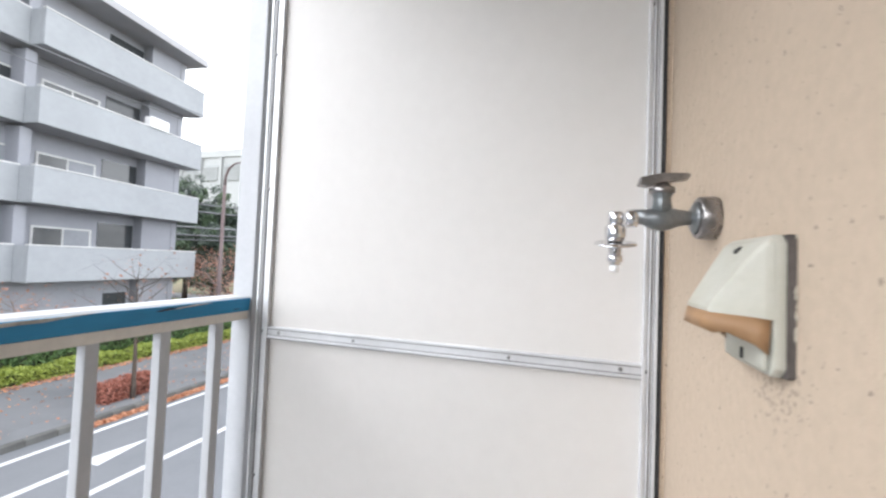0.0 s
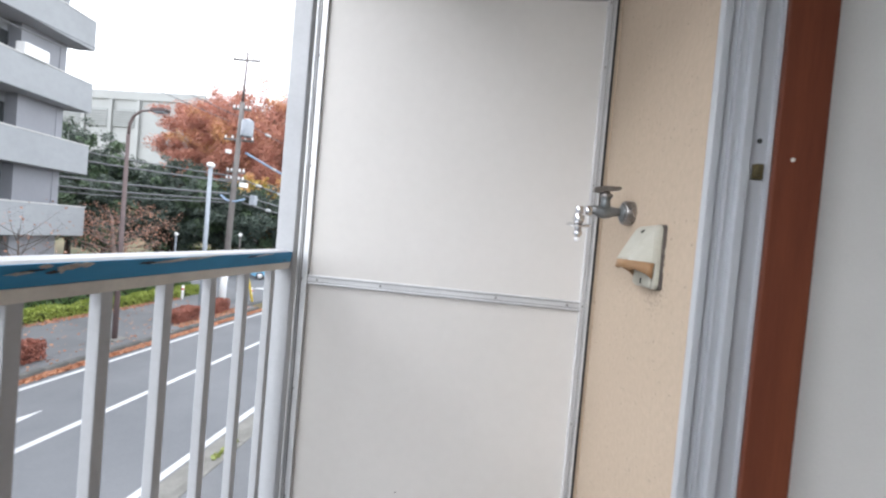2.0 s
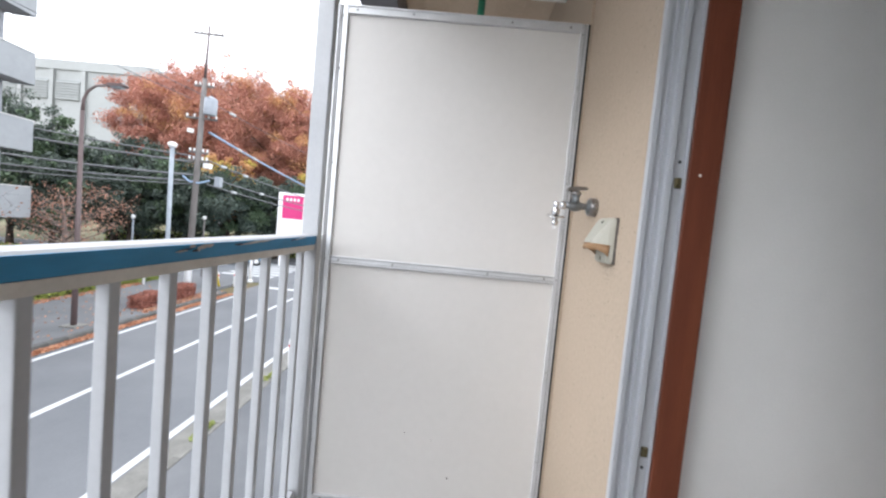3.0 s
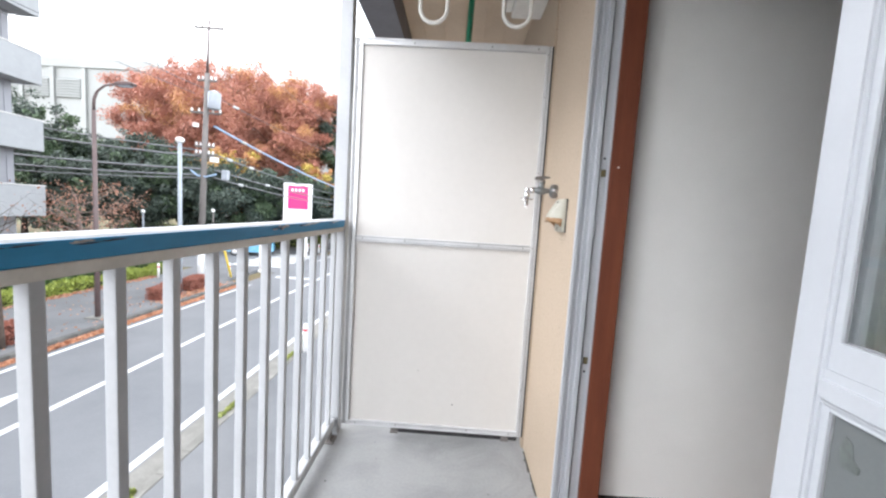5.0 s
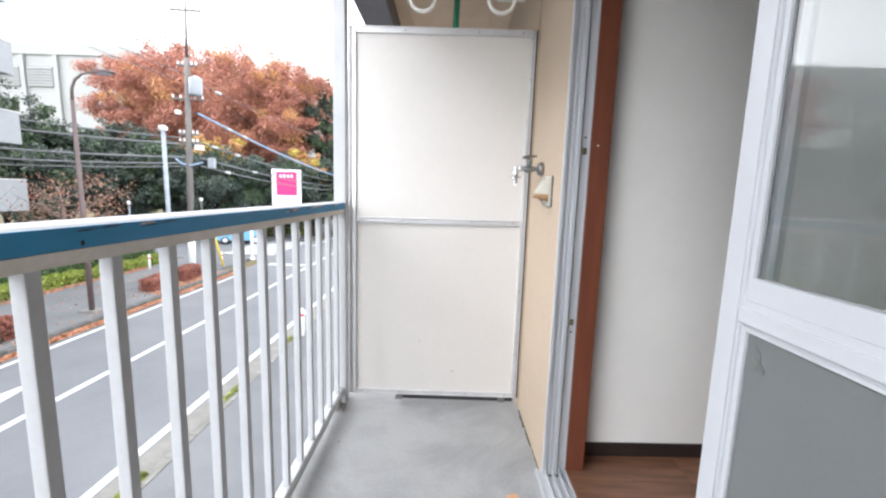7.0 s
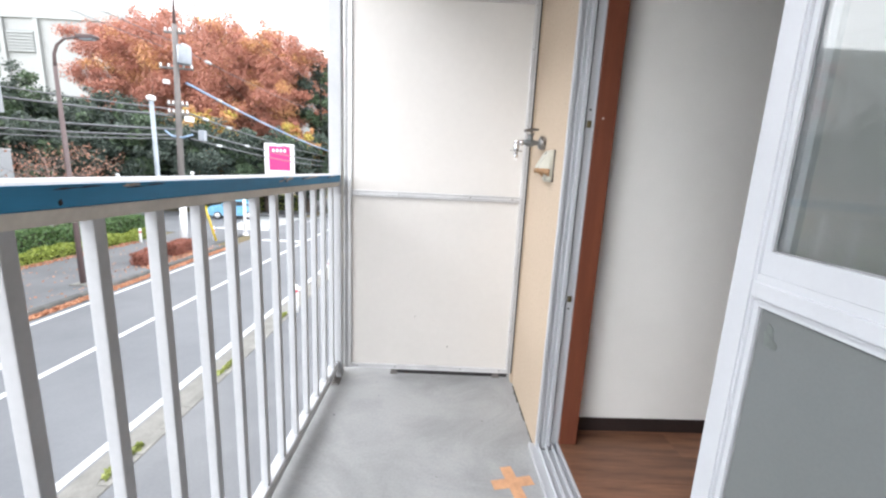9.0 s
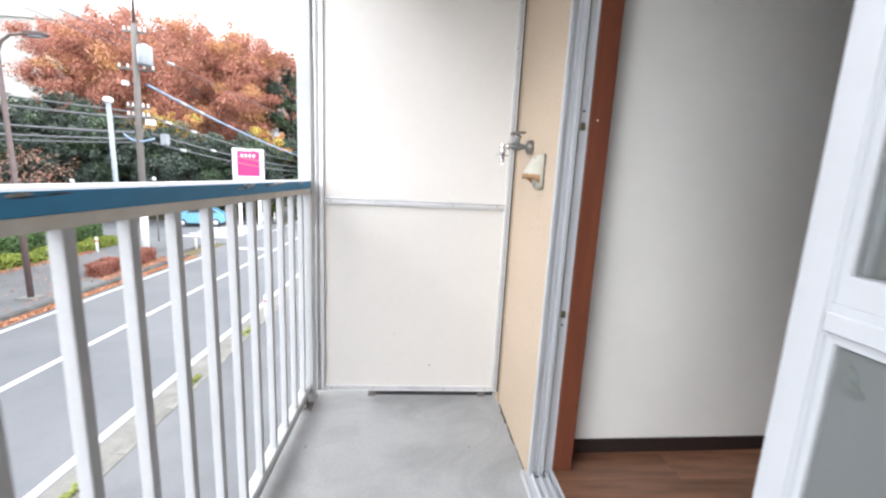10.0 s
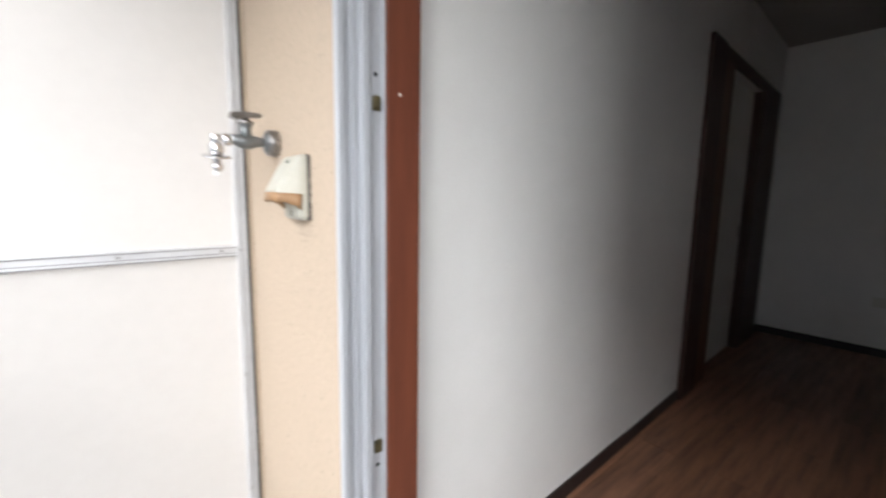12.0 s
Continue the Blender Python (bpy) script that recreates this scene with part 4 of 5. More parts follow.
clipped("garden_hedge", -27.5, -22.5, 19.4, 20.3, P - 0.1, P + 1.1, "hedge_bright", "twig_dark", "clipped yellow-green garden hedge", 2500, 0.08)
clipped("garden_hedge", -34, -13.5, 36.4, 37.6, P - 0.1, P + 1.3, "hedge_bright", "twig_dark", "yellow-green garden hedge across the side road", 5000, 0.10)


def grow_tree(name, x, y, height, clear, spread, mats, label, leaf=0.22, count=7000, gaps=0.55, seed=1, trunk=0.16, category="tree", ground=GZ, flat=1.0, bark="bark", puff=1.0):
    """A tapered trunk with limbs, and a crown of leaf clumps along the limbs' ends; mats: (material, share) for the crown."""
    r = random.Random(seed)
    g = np.random.default_rng(seed)
    ob = thing(name, (x, y, ground - 0.03), label, category, "trees")
    bm = bmesh.new()
    lean = (r.uniform(-0.3, 0.3), r.uniform(-0.3, 0.3))
    top = height * 0.82
    axis = [Vector((lean[0] * t * t, lean[1] * t * t, top * t)) for t in (0, 0.15, 0.3, 0.5, 0.75, 1.0)]
    tube(bm, axis, [trunk * 1.25, trunk, trunk * 0.85, trunk * 0.65, trunk * 0.4, trunk * 0.12], 8)
    clumps = []
    limbs = int(16 + 10 * spread / 3)
    for i in range(limbs):
        u = clear / height + (0.98 - clear / height) * (i + r.random()) / limbs
        start = Vector((lean[0] * u * u, lean[1] * u * u, top * min(u, 0.98)))
        ang = 2.4 * i + r.uniform(-0.4, 0.4)
        reach = spread * math.sqrt(max(0.08, 1 - abs(2 * (u - clear / height) / (1.0 - clear / height + 0.05) - 0.9) ** 2)) * r.uniform(0.6, 1.1)
        tip = start + Vector((math.cos(ang) * reach, math.sin(ang) * reach, r.uniform(0.15, 0.45) * reach * flat + 0.1 * height))
        tip.z = min(tip.z, height)
        mid = (start + tip) / 2 + Vector((0, 0, -0.06 * reach))
        w = trunk * 0.38 * (1 - 0.6 * u)
        tube(bm, [start, mid, tip], [w, w * 0.6, w * 0.15], 5)
        for s in (0.55, 0.8, 1.0):
            q = start.lerp(tip, s)
            clumps.append((q, reach * r.uniform(0.22, 0.38)))
            for kk in range(2):
                q2 = q + Vector((r.gauss(0, 1), r.gauss(0, 1), r.gauss(0, 0.7))) * reach * 0.24
                q2.z = min(q2.z, height)
                clumps.append((q2, reach * r.uniform(0.13, 0.26)))
                tube(bm, [q, q2], [w * 0.25, w * 0.06], 4)
    part("trunk", bm, bark, ob, "trunk and limbs")
    centres = np.array([tuple(q) for q, s in clumps])
    sizes = np.array([max(0.12, s * puff) for q, s in clumps])
    order = g.permutation(len(clumps))
    done = 0
    for mat, share in mats:
        take = order[done:done + max(1, int(round(share * len(clumps))))]
        done += len(take)
        if not len(take):
            continue
        k = int(count * share)
        pick = g.choice(take, size=k, p=(sizes[take] ** 2) / (sizes[take] ** 2).sum())
        d = g.normal(size=(k, 3))
        d /= np.linalg.norm(d, axis=1)[:, None]
        rad = g.uniform(0.15, 1.0, size=(k, 1)) ** gaps
        pts = centres[pick] + d * rad * sizes[pick][:, None] * np.array([1, 1, 0.75])
        o = new("crown", faces_mesh("crown", leaves(g, pts, leaf), mat))
        o.parent = ob
    return ob


# young trees along the hedge and in the garden
grow_tree("young_tree", -12.30, 8.05, 4.5, 1.9, 1.5, (("pink_leaf", 1.0),), "small nearly bare autumn tree with a few leaves", 0.04, 160, seed=3, trunk=0.06, ground=GZ + 0.12)
grow_tree("young_tree", -17.4, 8.0, 3.3, 1.0, 1.3, (("pink_leaf", 1.0),), "small nearly bare autumn tree with a few leaves", 0.05, 200, seed=4, trunk=0.075, bark="pale_bark")
grow_tree("cherry_tree", -21.2, 19.6, 5.2, 1.6, 2.7, (("pink_leaf", 1.0),), "small cherry tree with sparse pinkish leaves", 0.06, 1800, seed=7, trunk=0.20, flat=0.6, bark="pale_bark")
# evergreens in front, autumn trees behind
for i, (x, y, h, s) in enumerate(((-52, 31, 14.4, 4.6), (-45, 28, 13.6, 4.6), (-40, 31, 13.6, 4.4), (-35, 29, 11.4, 3.8), (-31, 34, 10.4, 3.6), (-27.5, 31.5, 9.0, 3.4), (-24, 34, 8.4, 3.4), (-20, 33, 7.6, 3.2), (-16.5, 35, 7.2, 3.2), (-13, 36, 7.4, 3.2), (-9.5, 38, 8.0, 3.2), (-29, 26.5, 7.0, 3.0), (-36, 25, 8.6, 3.2))):
    grow_tree("evergreen_tree", x, y, h, 0.9, s, (("evergreen", 0.78), ("mid_green", 0.22 if i > 3 else 0.45)), "dense dark evergreen tree", 0.115, 27000, seed=20 + i, trunk=0.2)
for i, (x, y, h, s) in enumerate(((-33.2, 40, 18.2, 3.2), (-29.6, 40, 20.2, 4.4), (-24.4, 40, 20.2, 4.8), (-19.8, 40, 18.8, 4.4), (-16.4, 40, 17.6, 3.4), (-31.6, 44, 21.0, 4.4), (-25.5, 45, 21.6, 4.8), (-19.6, 45, 20.4, 4.4), (-14.6, 54, 21.6, 3.2))):
    grow_tree("autumn_tree", x, y, h, 5.0, s, (("autumn", 0.86), ("autumn_orange", 0.14)), "tall russet autumn tree", 0.085, 52000, gaps=0.8, seed=50 + i, trunk=0.26, puff=1.35)
for i, (x, y, h, s) in enumerate(((-21.8, 35.5, 9.6, 2.6), (-13.6, 37, 8.6, 2.2), (-25.5, 37, 9.2, 2.6))):
    grow_tree("orange_tree", x, y, h, 2.5, s, (("autumn_orange", 0.6), ("yellow_leaf", 0.4)), "smaller orange and yellow autumn tree", 0.12, 9000, seed=70 + i, trunk=0.16)
for i, (x, y, h, s) in enumerate(((-13.4, 42, 17.8, 2.4), (-11.6, 43, 15.0, 2.6), (-9.5, 45, 13.5, 3.0))):
    grow_tree("conifer_tree", x, y, h, 1.5, s, (("evergreen", 0.6), ("mid_green", 0.4)), "tall dark green tree", 0.14, 16000, seed=80 + i, trunk=0.22)

# ---- street furniture ----
lamp = thing("street_lamp", (-12.52, 11.15, GZ + 0.09), "brown street lamp with a curved arm", "street lamp")
bm = bmesh.new()
tube(bm, [(0, 0, 0), (0, 0, 3.0), (0, 0, 7.0)], [0.085, 0.075, 0.055], 12)
part("pole", bm, "lamp_brown", lamp)
bm = bmesh.new()
tube(bm, [(0, 0, 6.98), (0.02, 0, 7.35), (0.12, 0.02, 7.62), (0.35, 0.05, 7.82), (0.75, 0.10, 7.90)], [0.05, 0.045, 0.04, 0.038, 0.035], 10)
part("arm", bm, "lamp_brown", lamp)
part("lantern", prism([(0.70, 7.84), (1.25, 7.86), (1.30, 7.92), (1.22, 7.97), (0.74, 7.95)], "y", 0.0, 0.24, bevel=0.02), "lamp_brown", lamp, "flat lamp head")
part("lens", prism([(0.82, 7.815), (1.18, 7.825), (1.18, 7.86), (0.82, 7.85)], "y", 0.03, 0.21), "lamp_white", lamp, "pale lens")
part("base_plate", boxes((-0.26, 0.26, -0.26, 0.26, 0.0, 0.05), bevel=0.01), "kerb", lamp, "pale concrete base")

post = thing("lamp_post", (-12.87, 15.75, GZ + 0.09), "pale blue-grey lamp post with a white globe head", "street lamp")
bm = bmesh.new()
tube(bm, [(0, 0, 0), (0, 0, 3.5), (0, 0, 6.77)], [0.10, 0.09, 0.085], 12)
part("pole", bm, "lamp_white", post)
part("head", lathe([((0, 0, 6.72), 0.09), ((0, 0, 6.78), 0.17), ((0, 0, 6.88), 0.18), ((0, 0, 6.94), 0.12), ((0, 0, 6.96), 0.03)], 16), "sign_white", post, "white lamp head")

upole = thing("utility_pole", pose(-13.72, 18.5, GZ + 0.1, 0, 1.8, 0), "grey concrete utility pole with crossarms and a transformer", "utility pole")
bm = bmesh.new()
tube(bm, [(0, 0, 0), (0, 0, 6), (0, 0, 10.6)], [0.165, 0.14, 0.115], 14)
part("pole", bm, "pole_concrete", upole)
bm = bmesh.new()
tube(bm, [(0, 0, 0.02), (0, 0, 2.4)], [0.172, 0.164], 16)
part("wrap", bm, "sign_white", upole, "white band round the foot")
bm = bmesh.new()
tube(bm, [(0, 0, 10.55), (0, 0, 13.2)], [0.07, 0.05], 8)
part("tip", bm, "lamp_brown", upole)
for z, half in ((12.75, 0.75), (10.2, 0.5), (8.6, 0.8), (6.9, 0.5), (6.5, 0.5)):
    arm = part("crossarm", boxes((-half, half, -0.05, 0.05, z, z + 0.09), bevel=0.01), "pole_concrete", upole, "steel crossarm")
    for x in (-half + 0.06, -half * 0.45, half * 0.45, half - 0.06):
        part("insulator", lathe([((x, 0, z + 0.09), 0.03), ((x, 0, z + 0.13), 0.06), ((x, 0, z + 0.17), 0.035), ((x, 0, z + 0.22), 0.05), ((x, 0, z + 0.25), 0.02)], 10), "sign_white", arm, "white insulator")
part("transformer", lathe([((0.47, -0.1, 8.82), 0.05), ((0.47, -0.1, 8.83), 0.28), ((0.47, -0.1, 8.88), 0.30), ((0.47, -0.1, 9.60), 0.30), ((0.47, -0.1, 9.66), 0.26), ((0.47, -0.1, 9.75), 0.08)], 18), "transformer", upole, "grey cylindrical transformer")
part("junction_box", boxes((0.35, 0.68, -0.12, 0.15, 6.2, 6.45), bevel=0.03), "sign_white", upole, "white junction box")
part("junction_box", boxes((0.95, 1.25, -0.05, 0.2, 5.35, 5.85), bevel=0.04), "transformer", upole, "pale blue cable box")
part("junction_box", boxes((-0.62, -0.40, -0.1, 0.1, 7.9, 8.1), bevel=0.02), "sign_white", upole, "white fitting")
bm = bmesh.new()
tube(bm, [(-0.7, 0, 5.7), (-0.3, -0.05, 5.45), (0.2, -0.1, 5.42), (0.7, -0.05, 5.6)], 0.045, 8)
part("cable_loop", bm, "cable_blue", upole, "blue covered cable loop")


def wire_run(a, b, sag, radius, mat="cable"):
    ob = thing("overhead_cable", (0, 0, 0), "sagging overhead cable between the poles", "cable", "overhead cables")
    a, b = Vector(a), Vector(b)
    bm = bmesh.new()
    tube(bm, [a.lerp(b, t / 14) - Vector((0, 0, sag * 4 * (t / 14) * (1 - t / 14))) for t in range(15)], radius, 6, caps=False)
    part("strand", bm, mat, ob)


UX, UY = -13.45, 18.55
for z0, dx, r in ((9.7, -0.6, 0.015), (9.7, 0.6, 0.015), (12.9, -0.7, 0.012), (12.9, 0.7, 0.012)):
    wire_run((UX + dx, UY, GZ + z0), (UX + dx - 0.5, UY - 34, GZ + z0 + 0.8), 0.5, r)
for z0, dz, r in ((6.85, 4.05, 0.035), (6.55, 3.38, 0.05), (5.9, 2.07, 0.055), (5.6, 1.40, 0.05), (5.45, 0.93, 0.035)):
    wire_run((UX - 0.3, UY, GZ + z0), (UX - 30.3, UY + 3.0, GZ + z0 + dz), 0.5, r)
for z0, dz, r, mat in ((8.1, -2.6, 0.06, "cable_blue"), (6.7, -1.4, 0.035, "cable"), (5.9, -1.0, 0.04, "cable"), (5.5, -1.0, 0.035, "cable"), (9.6, -0.4, 0.015, "cable"), (12.8, -2.0, 0.012, "cable")):
    wire_run((UX + 0.4, UY, GZ + z0), (UX + 3.0, UY + 24, GZ + z0 + dz), 0.4, r, mat)
# white closures and clamps on the cables beside the pole
for z0, dz, t in ((6.7, -1.4, 0.05), (6.7, -1.4, 0.13), (5.9, -1.0, 0.04), (5.9, -1.0, 0.20), (5.5, -1.0, 0.09), (8.1, -2.6, 0.10), (8.1, -2.6, 0.16), (9.6, -0.4, 0.07)):
    p = Vector((UX + 0.4, UY, GZ + z0)).lerp(Vector((UX + 3.0, UY + 24, GZ + z0 + dz)), t) - Vector((0, 0, 1.6 * t * (1 - t)))
    clamp = thing("cable_closure", p, "small white closure hung on an overhead cable", "cable closure", "cable closures")
    d = Vector((2.6, 24, dz)).normalized()
    part("sleeve", lathe([(-0.22 * d, 0.03), (-0.18 * d, 0.075), (0.18 * d, 0.075), (0.22 * d, 0.03)], 10), "closure", clamp)
far_pole = thing("utility_pole", (UX + 2.7, UY + 24, GZ), "distant grey utility pole", "utility pole")
bm = bmesh.new()
tube(bm, [(0, 0, 0), (0, 0, 10.5)], [0.17, 0.12], 10)
part("pole", bm, "pole_concrete", far_pole)
part("crossarm", boxes((-0.8, 0.8, -0.05, 0.05, 9.6, 9.7)), "pole_concrete", far_pole)

signp = thing("pylon_sign", pose(-13.58, 31.0, GZ, 0, 0, 18), "white pylon sign with a magenta panel", "sign")
part("board", boxes((-1.12, 1.12, -0.18, 0.18, 2.2, 6.05), bevel=0.03), "sign_white", signp)
part("panel", boxes((-0.78, 0.80, -0.20, -0.182, 3.95, 5.85)), "sign_pink", signp, "magenta panel")
for k in range(4):
    part("letter_shape", boxes((-0.52 + 0.28 * k, -0.36 + 0.28 * k, -0.212, -0.201, 5.40, 5.62)), "sign_white", signp, "plain white mark")
for x in (-0.7, 0.7):
    part("leg", boxes((x - 0.12, x + 0.12, -0.1, 0.1, 0.0, 2.2)), "sign_white", signp)

# junction: bollards, rail posts, yellow guard, car
bol_bm = lathe([((0, 0, 0), 0.06), ((0, 0, 0.78), 0.06), ((0, 0, 0.84), 0.045), ((0, 0, 0.86), 0.01)], 12)
bollard = thing("bollard", (-13.0, 20.0, GZ), "white bollard at the street corner", "bollard", "bollards")
part("post", bol_bm, "sign_white", bollard)
part("reflector", lathe([((0, 0, 0.62), 0.0615), ((0, 0, 0.70), 0.0615)], 12), "red", bollard, "red reflector band")
for x, y in ((-12.4, 20.6), (-11.9, 33.4), (-12.6, 33.6), (-13.6, 33.6), (-4.62, 9.4), (-4.62, 13.0), (-4.62, 17.0), (-4.62, 22.0), (-18.8, 18.2), (-15.9, 18.4)):
    copy_thing(bollard, Matrix.Translation((x, y, GZ + (0.09 if x > -5 else 0.0))))
garden_lamp = thing("garden_lamp", (-24.4, 28.0, GZ), "white lamp post with a round head across the side road", "lamp post")
part("post", lathe([((0, 0, 0), 0.07), ((0, 0, 2.95), 0.06), ((0, 0, 2.96), 0.02)], 10), "lamp_white", garden_lamp)
part("head", lathe([((0, 0, 2.94), 0.08), ((0, 0, 2.98), 0.13), ((0, 0, 3.10), 0.14), ((0, 0, 3.2), 0.10), ((0, 0, 3.24), 0.02)], 14), "sign_white", garden_lamp, "white lamp head")
round_sign = thing("round_sign", pose(-15.2, 22.0, GZ, 0, 0, 24), "small round white traffic sign on a grey pole", "traffic sign")
part("post", lathe([((0, 0, 0), 0.035), ((0, 0, 3.75), 0.035), ((0, 0, 3.76), 0.01)], 8), "pole_concrete", round_sign)
part("plate", lathe([((0, -0.045, 3.68), 0.02), ((0, -0.045, 3.68), 0.11), ((0, -0.030, 3.68), 0.11), ((0, -0.030, 3.68), 0.02)], 18), "sign_white", round_sign, "white round plate")
marker = thing("marker_post", (-12.42, 22.4, GZ), "white marker post at the street corner", "post")
part("post", lathe([((0, 0, 0), 0.09), ((0, 0, 2.15), 0.09), ((0, 0, 2.22), 0.06), ((0, 0, 2.24), 0.01)], 12), "sign_white", marker)
part("base", lathe([((0, 0, 0.0), 0.16), ((0, 0, 0.12), 0.15), ((0, 0, 0.16), 0.095)], 12), "sign_white", marker, "white flared base")
guard = thing("guy_guard", pose(-12.74, 19.7, GZ + 0.10, 0, -14.5, 0), "yellow guy-wire guard leaning beside the pole", "guard")
part("tube", lathe([((0, 0, 0), 0.06), ((0, 0, 1.95), 0.06), ((0, 0, 1.99), 0.03)], 10), "yellow", guard)

car = thing("parked_car", pose(-16.95, 30.0, GZ, 0, 0, 20), "light blue compact car at the junction", "car")
side = [(-1.75, 0.35), (-1.78, 0.75), (-1.65, 0.98), (-0.95, 1.06), (-0.45, 1.48), (0.75, 1.52), (1.45, 1.12), (1.72, 0.95), (1.75, 0.4), (1.5, 0.28), (-1.5, 0.28)]
part("body", prism(side, "y", -0.78, 0.78, bevel=0.06), "car_blue", car)
part("windows", prism([(-0.82, 1.06), (-0.42, 1.40), (0.72, 1.43), (1.25, 1.10)], "y", -0.80, 0.80), "window_dark", car, "dark side windows")
part("windscreen", prism([(-1.0, 1.06), (-0.94, 1.10), (-0.50, 1.47), (-0.52, 1.42)], "y", -0.66, 0.66), "window_dark", car, "dark windscreen")
for x in (-1.1, 1.1):
    for y in (-0.70, 0.70):
        wheel = part("wheel", lathe([((x, y - 0.10, 0.30), 0.20), ((x, y - 0.09, 0.30), 0.30), ((x, y + 0.09, 0.30), 0.30), ((x, y + 0.10, 0.30), 0.20)], 18), "tyre", car, "black tyre")
        part("rim", lathe([((x, y - 0.112, 0.30), 0.05), ((x, y - 0.108, 0.30), 0.19), ((x, y + 0.108, 0.30), 0.19), ((x, y + 0.112, 0.30), 0.05)], 14), "alu", wheel, "silver rim")
for y in (-0.55, 0.55):
    part("headlight", boxes((-1.79, -1.70, y - 0.16, y + 0.16, 0.68, 0.82), bevel=0.02), "sign_white", car, "headlight")

# ---- apartment block across the street ----
# its own axes: x runs along the street front towards the far end at 0, y into the building
block = thing("apartment_building", pose(-21.6, 17.6, GZ, 0, 0, 96), "pale grey five-storey apartment block with long balconies", "apartment building")
# LEN's unseen part is made up, set by how much low sky it screens
LEN, DEEP = 33.5, 11.0
part("wall", boxes((-LEN, -0.35, 1.55, DEEP, 0.0, 15.95)), "facade", block, "grey tiled wall")
part("end_wall", boxes((-0.35, 0.0, 0.95, DEEP, 0.0, 15.95)), "facade", block, "grey tiled end wall")
part("corner_column", boxes((-2.2, -0.35, 0.98, 1.549, 0.0, 15.95)), "facade", block, "wide corner column")
part("roof", boxes((-LEN - 0.3, 0.55, -0.15, DEEP + 0.3, 15.95, 16.35), bevel=0.03), "soffit_grey", block, "flat roof slab with a deep eave")
rng = random.Random(12)
for level in range(4):
    z = 3.05 + 3.25 * level
    slab = part("balcony", boxes((-7.9, 0.38, 0.0, 1.548, z, z + 0.16), (-LEN, -7.9, 0.75, 1.548, z, z + 0.16)), "soffit_grey", block, "balcony slab")
    part("parapet", boxes((-8.0, 0.40, -0.14, 0.0, z - 0.05, z + 1.46), (0.26, 0.40, 0.001, 0.95, z - 0.05, z + 1.46), (-8.0, -7.86, 0.001, 0.75, z - 0.05, z + 1.46), bevel=0.04), "parapet", slab, "pale grey balcony parapet")
    part("parapet", boxes((-LEN, -8.001, 0.61, 0.75, z - 0.05, z + 1.46), bevel=0.04), "parapet", slab, "pale grey balcony parapet, set back")
    part("coping", boxes((-8.02, 0.42, -0.16, 0.02, z + 1.462, z + 1.51), (-LEN, -8.021, 0.59, 0.77, z + 1.462, z + 1.51)), "rail_white", slab, "pale coping and handrail")
    for k in range(4):
        part("divider", boxes((-8.0 - 6.4 * k, -7.6 - 6.4 * k, 0.76, 1.548, z + 0.17, z + 3.08)), "facade", slab, "balcony divider")
    # flat dark panel imitates the shade of a recess
    part("end_recess", boxes((-4.1, -2.25, 1.52, 1.549, z + 0.17, z + 2.75)), "window_dark", block, "dark panel for the shaded recess beside the corner column")
    for k in range(8):
        x1 = -4.4 - 3.2 * k
        w = part("window", boxes((x1 - 2.5, x1, 1.50, 1.549, z + 0.25, z + 2.35)), "rail_white", block, "window in a pale surround")
        for i in range(2):
            a = x1 - 2.42 + 1.2 * i
            part("pane", boxes((a, a + 1.12, 1.488, 1.499, z + 0.33, z + 2.27)), "window_dark" if rng.random() < 0.55 else "curtain", w, "window pane")
for k in range(5):
    part("entrance", boxes((-3.6 - 5 * k, -2.4 - 5 * k, 1.50, 1.549, 0.05, 2.2)), "curtain" if k % 2 else "window_dark", block, "ground floor opening")
ac = thing("wall_box", pose(-21.6, 17.6, GZ, 0, 0, 96) @ Matrix.Translation((-2.6, -0.10, 11.02)), "white box on a balcony parapet", "box")
part("case", boxes((-0.55, 0.55, -0.14, 0.30, 0.0, 0.55), bevel=0.05), "sign_white", ac)

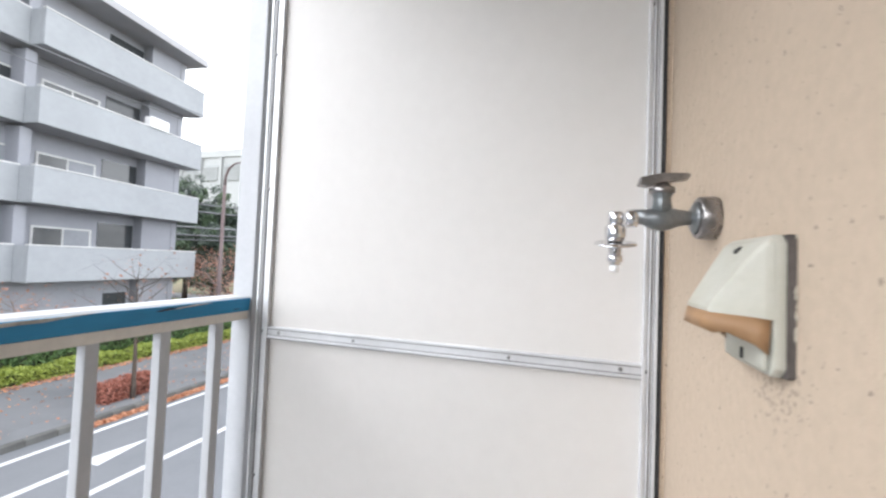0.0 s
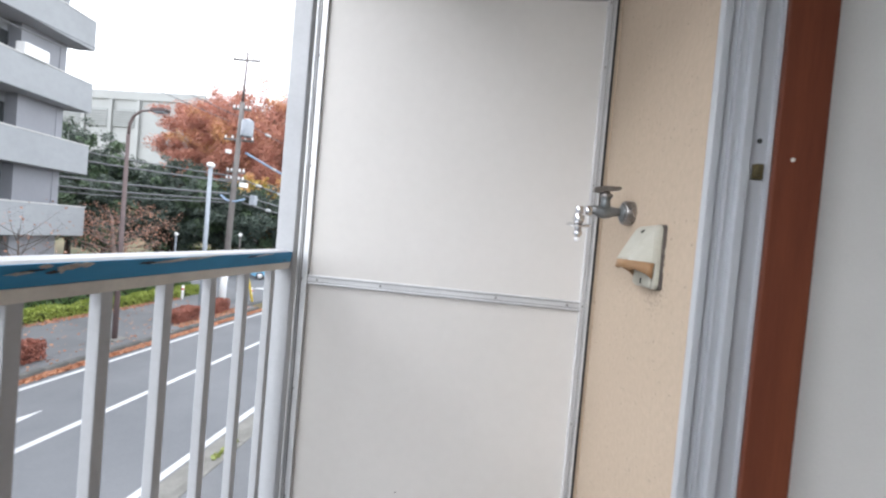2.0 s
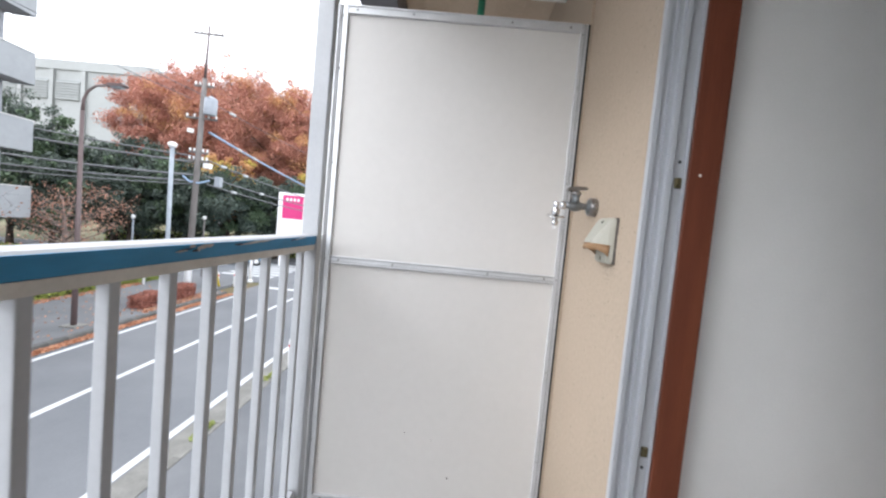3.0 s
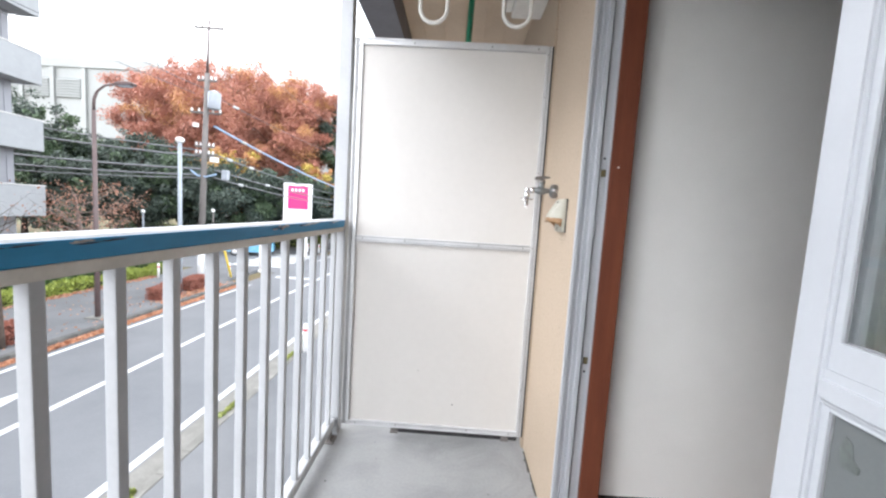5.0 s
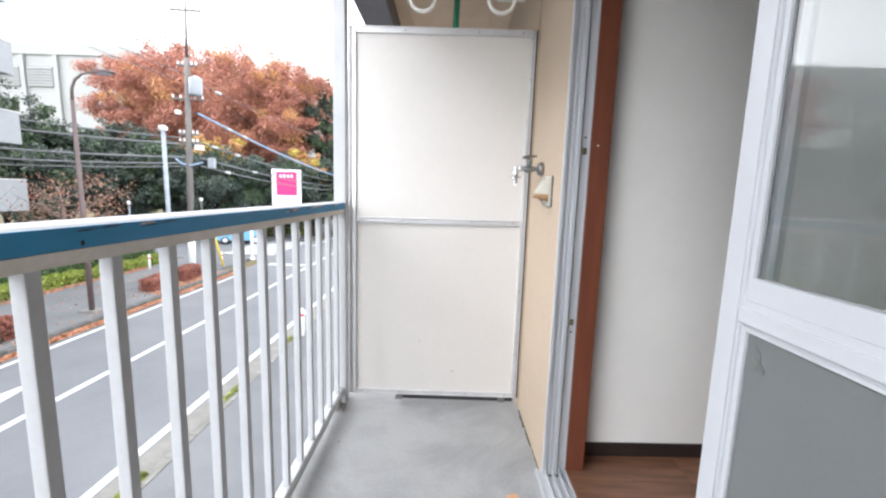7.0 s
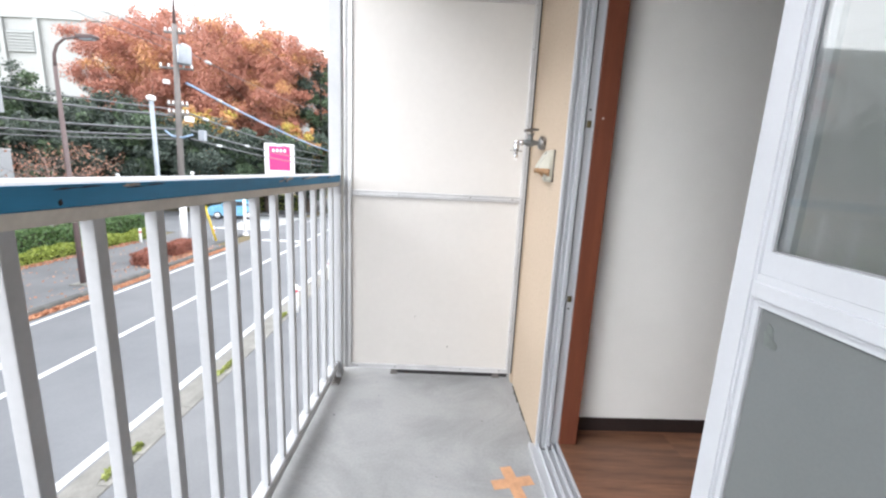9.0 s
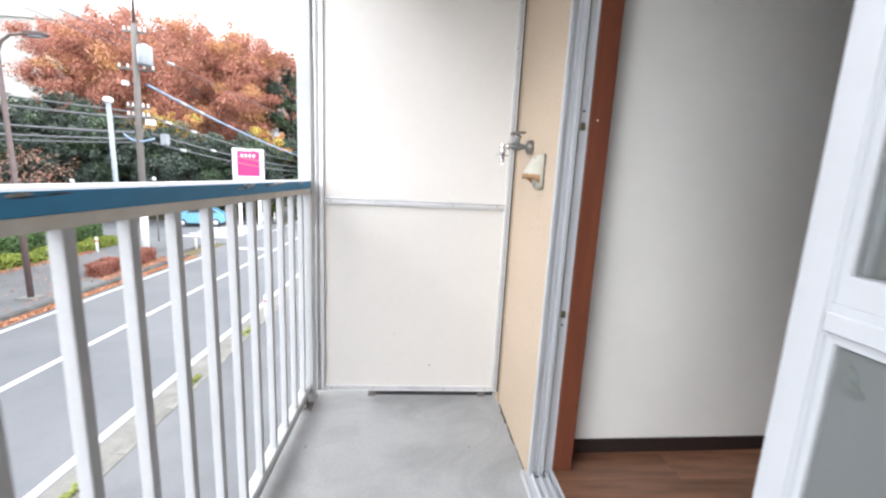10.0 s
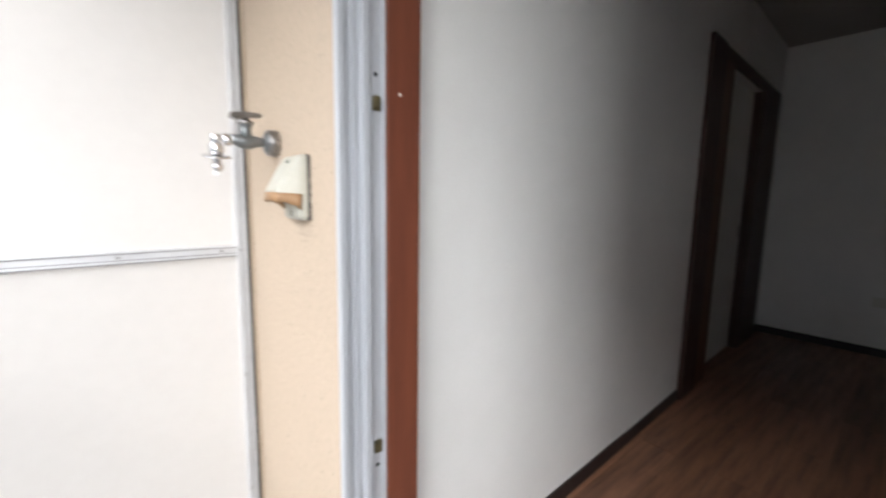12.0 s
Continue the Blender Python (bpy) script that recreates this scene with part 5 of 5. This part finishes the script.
# long white building behind the woods
far_b = thing("far_building", (-60.0, 74.5, GZ), "long white concrete building with louvred openings behind the woods", "building")
part("wall", boxes((-50, 1.5, 0, 24, 0, 28.2)), "far_white", far_b)
part("parapet", boxes((-50.2, 1.7, -0.3, -0.01, 27.6, 29.4)), "far_white", far_b, "roof parapet")
wing = part("wing", boxes((0, 75, 0, 24, 0, 27.4), (-0.2, 75, -0.3, -0.01, 26.4, 28.3)), "far_white", far_b, "lower wing set back at an angle")
wing.matrix_basis = Matrix.Translation((0.5, 0.3, 0)) @ Matrix.Rotation(radians(31), 4, "Z")
part("roof_box", boxes((-7.5, -1.0, 5, 12, 28.2, 30.6)), "far_white", far_b, "low box on the roof")
for k in range(6):
    x0 = -18.3 - 6.2 * k
    w = part("louvre", boxes((x0, x0 + 4.8, -0.20, -0.01, 21.9, 25.6)), "far_grey", far_b, "grey louvred opening")
    for i in range(7):
        part("slat", boxes((x0, x0 + 4.8, -0.38, -0.201, 22.05 + 0.5 * i, 22.28 + 0.5 * i)), "far_white", w)
for k in range(7):
    x0 = -18.3 - 6.2 * k
    part("pilaster", boxes((x0 + 5.1, x0 + 5.9, -0.45, -0.01, 0, 27.5)), "far_white", far_b, "pale pilaster")

# ---- pieces of the room's floor, last ----
bed = structure("floor_room", boxes((0.0965, ROOM_E + 0.12, ROOM_S, -0.12, -0.05, FL - 0.004)), "plank_bed", "walnut-brown plank floor", "floor")
PW, PL = 0.148, (ROOM_E - 0.0985) / 4
plank_mesh = mesh_of("plank", boxes((0.0, PL - 0.0016, 0.0, PW - 0.0014, -0.0038, 0.0), bevel=0.0006), "plank")
short_mesh = mesh_of("plank", boxes((0.0, PL / 2 - 0.0016, 0.0, PW - 0.0014, -0.0038, 0.0), bevel=0.0006), "plank")
row = 0
y = -0.296 - PW
while y > ROOM_S:
    x = 0.0975
    if row % 2:
        o = new("plank", short_mesh)
        o.parent, o.location = bed, (x, y, FL)
        x += PL / 2
    while x + PL < ROOM_E + 0.01:
        o = new("plank", plank_mesh)
        o.parent, o.location = bed, (x, y, FL)
        x += PL
    if x + PL / 2 < ROOM_E + 0.1:
        o = new("plank", short_mesh)
        o.parent, o.location = bed, (x, y, FL)
    y -= PW
    row += 1
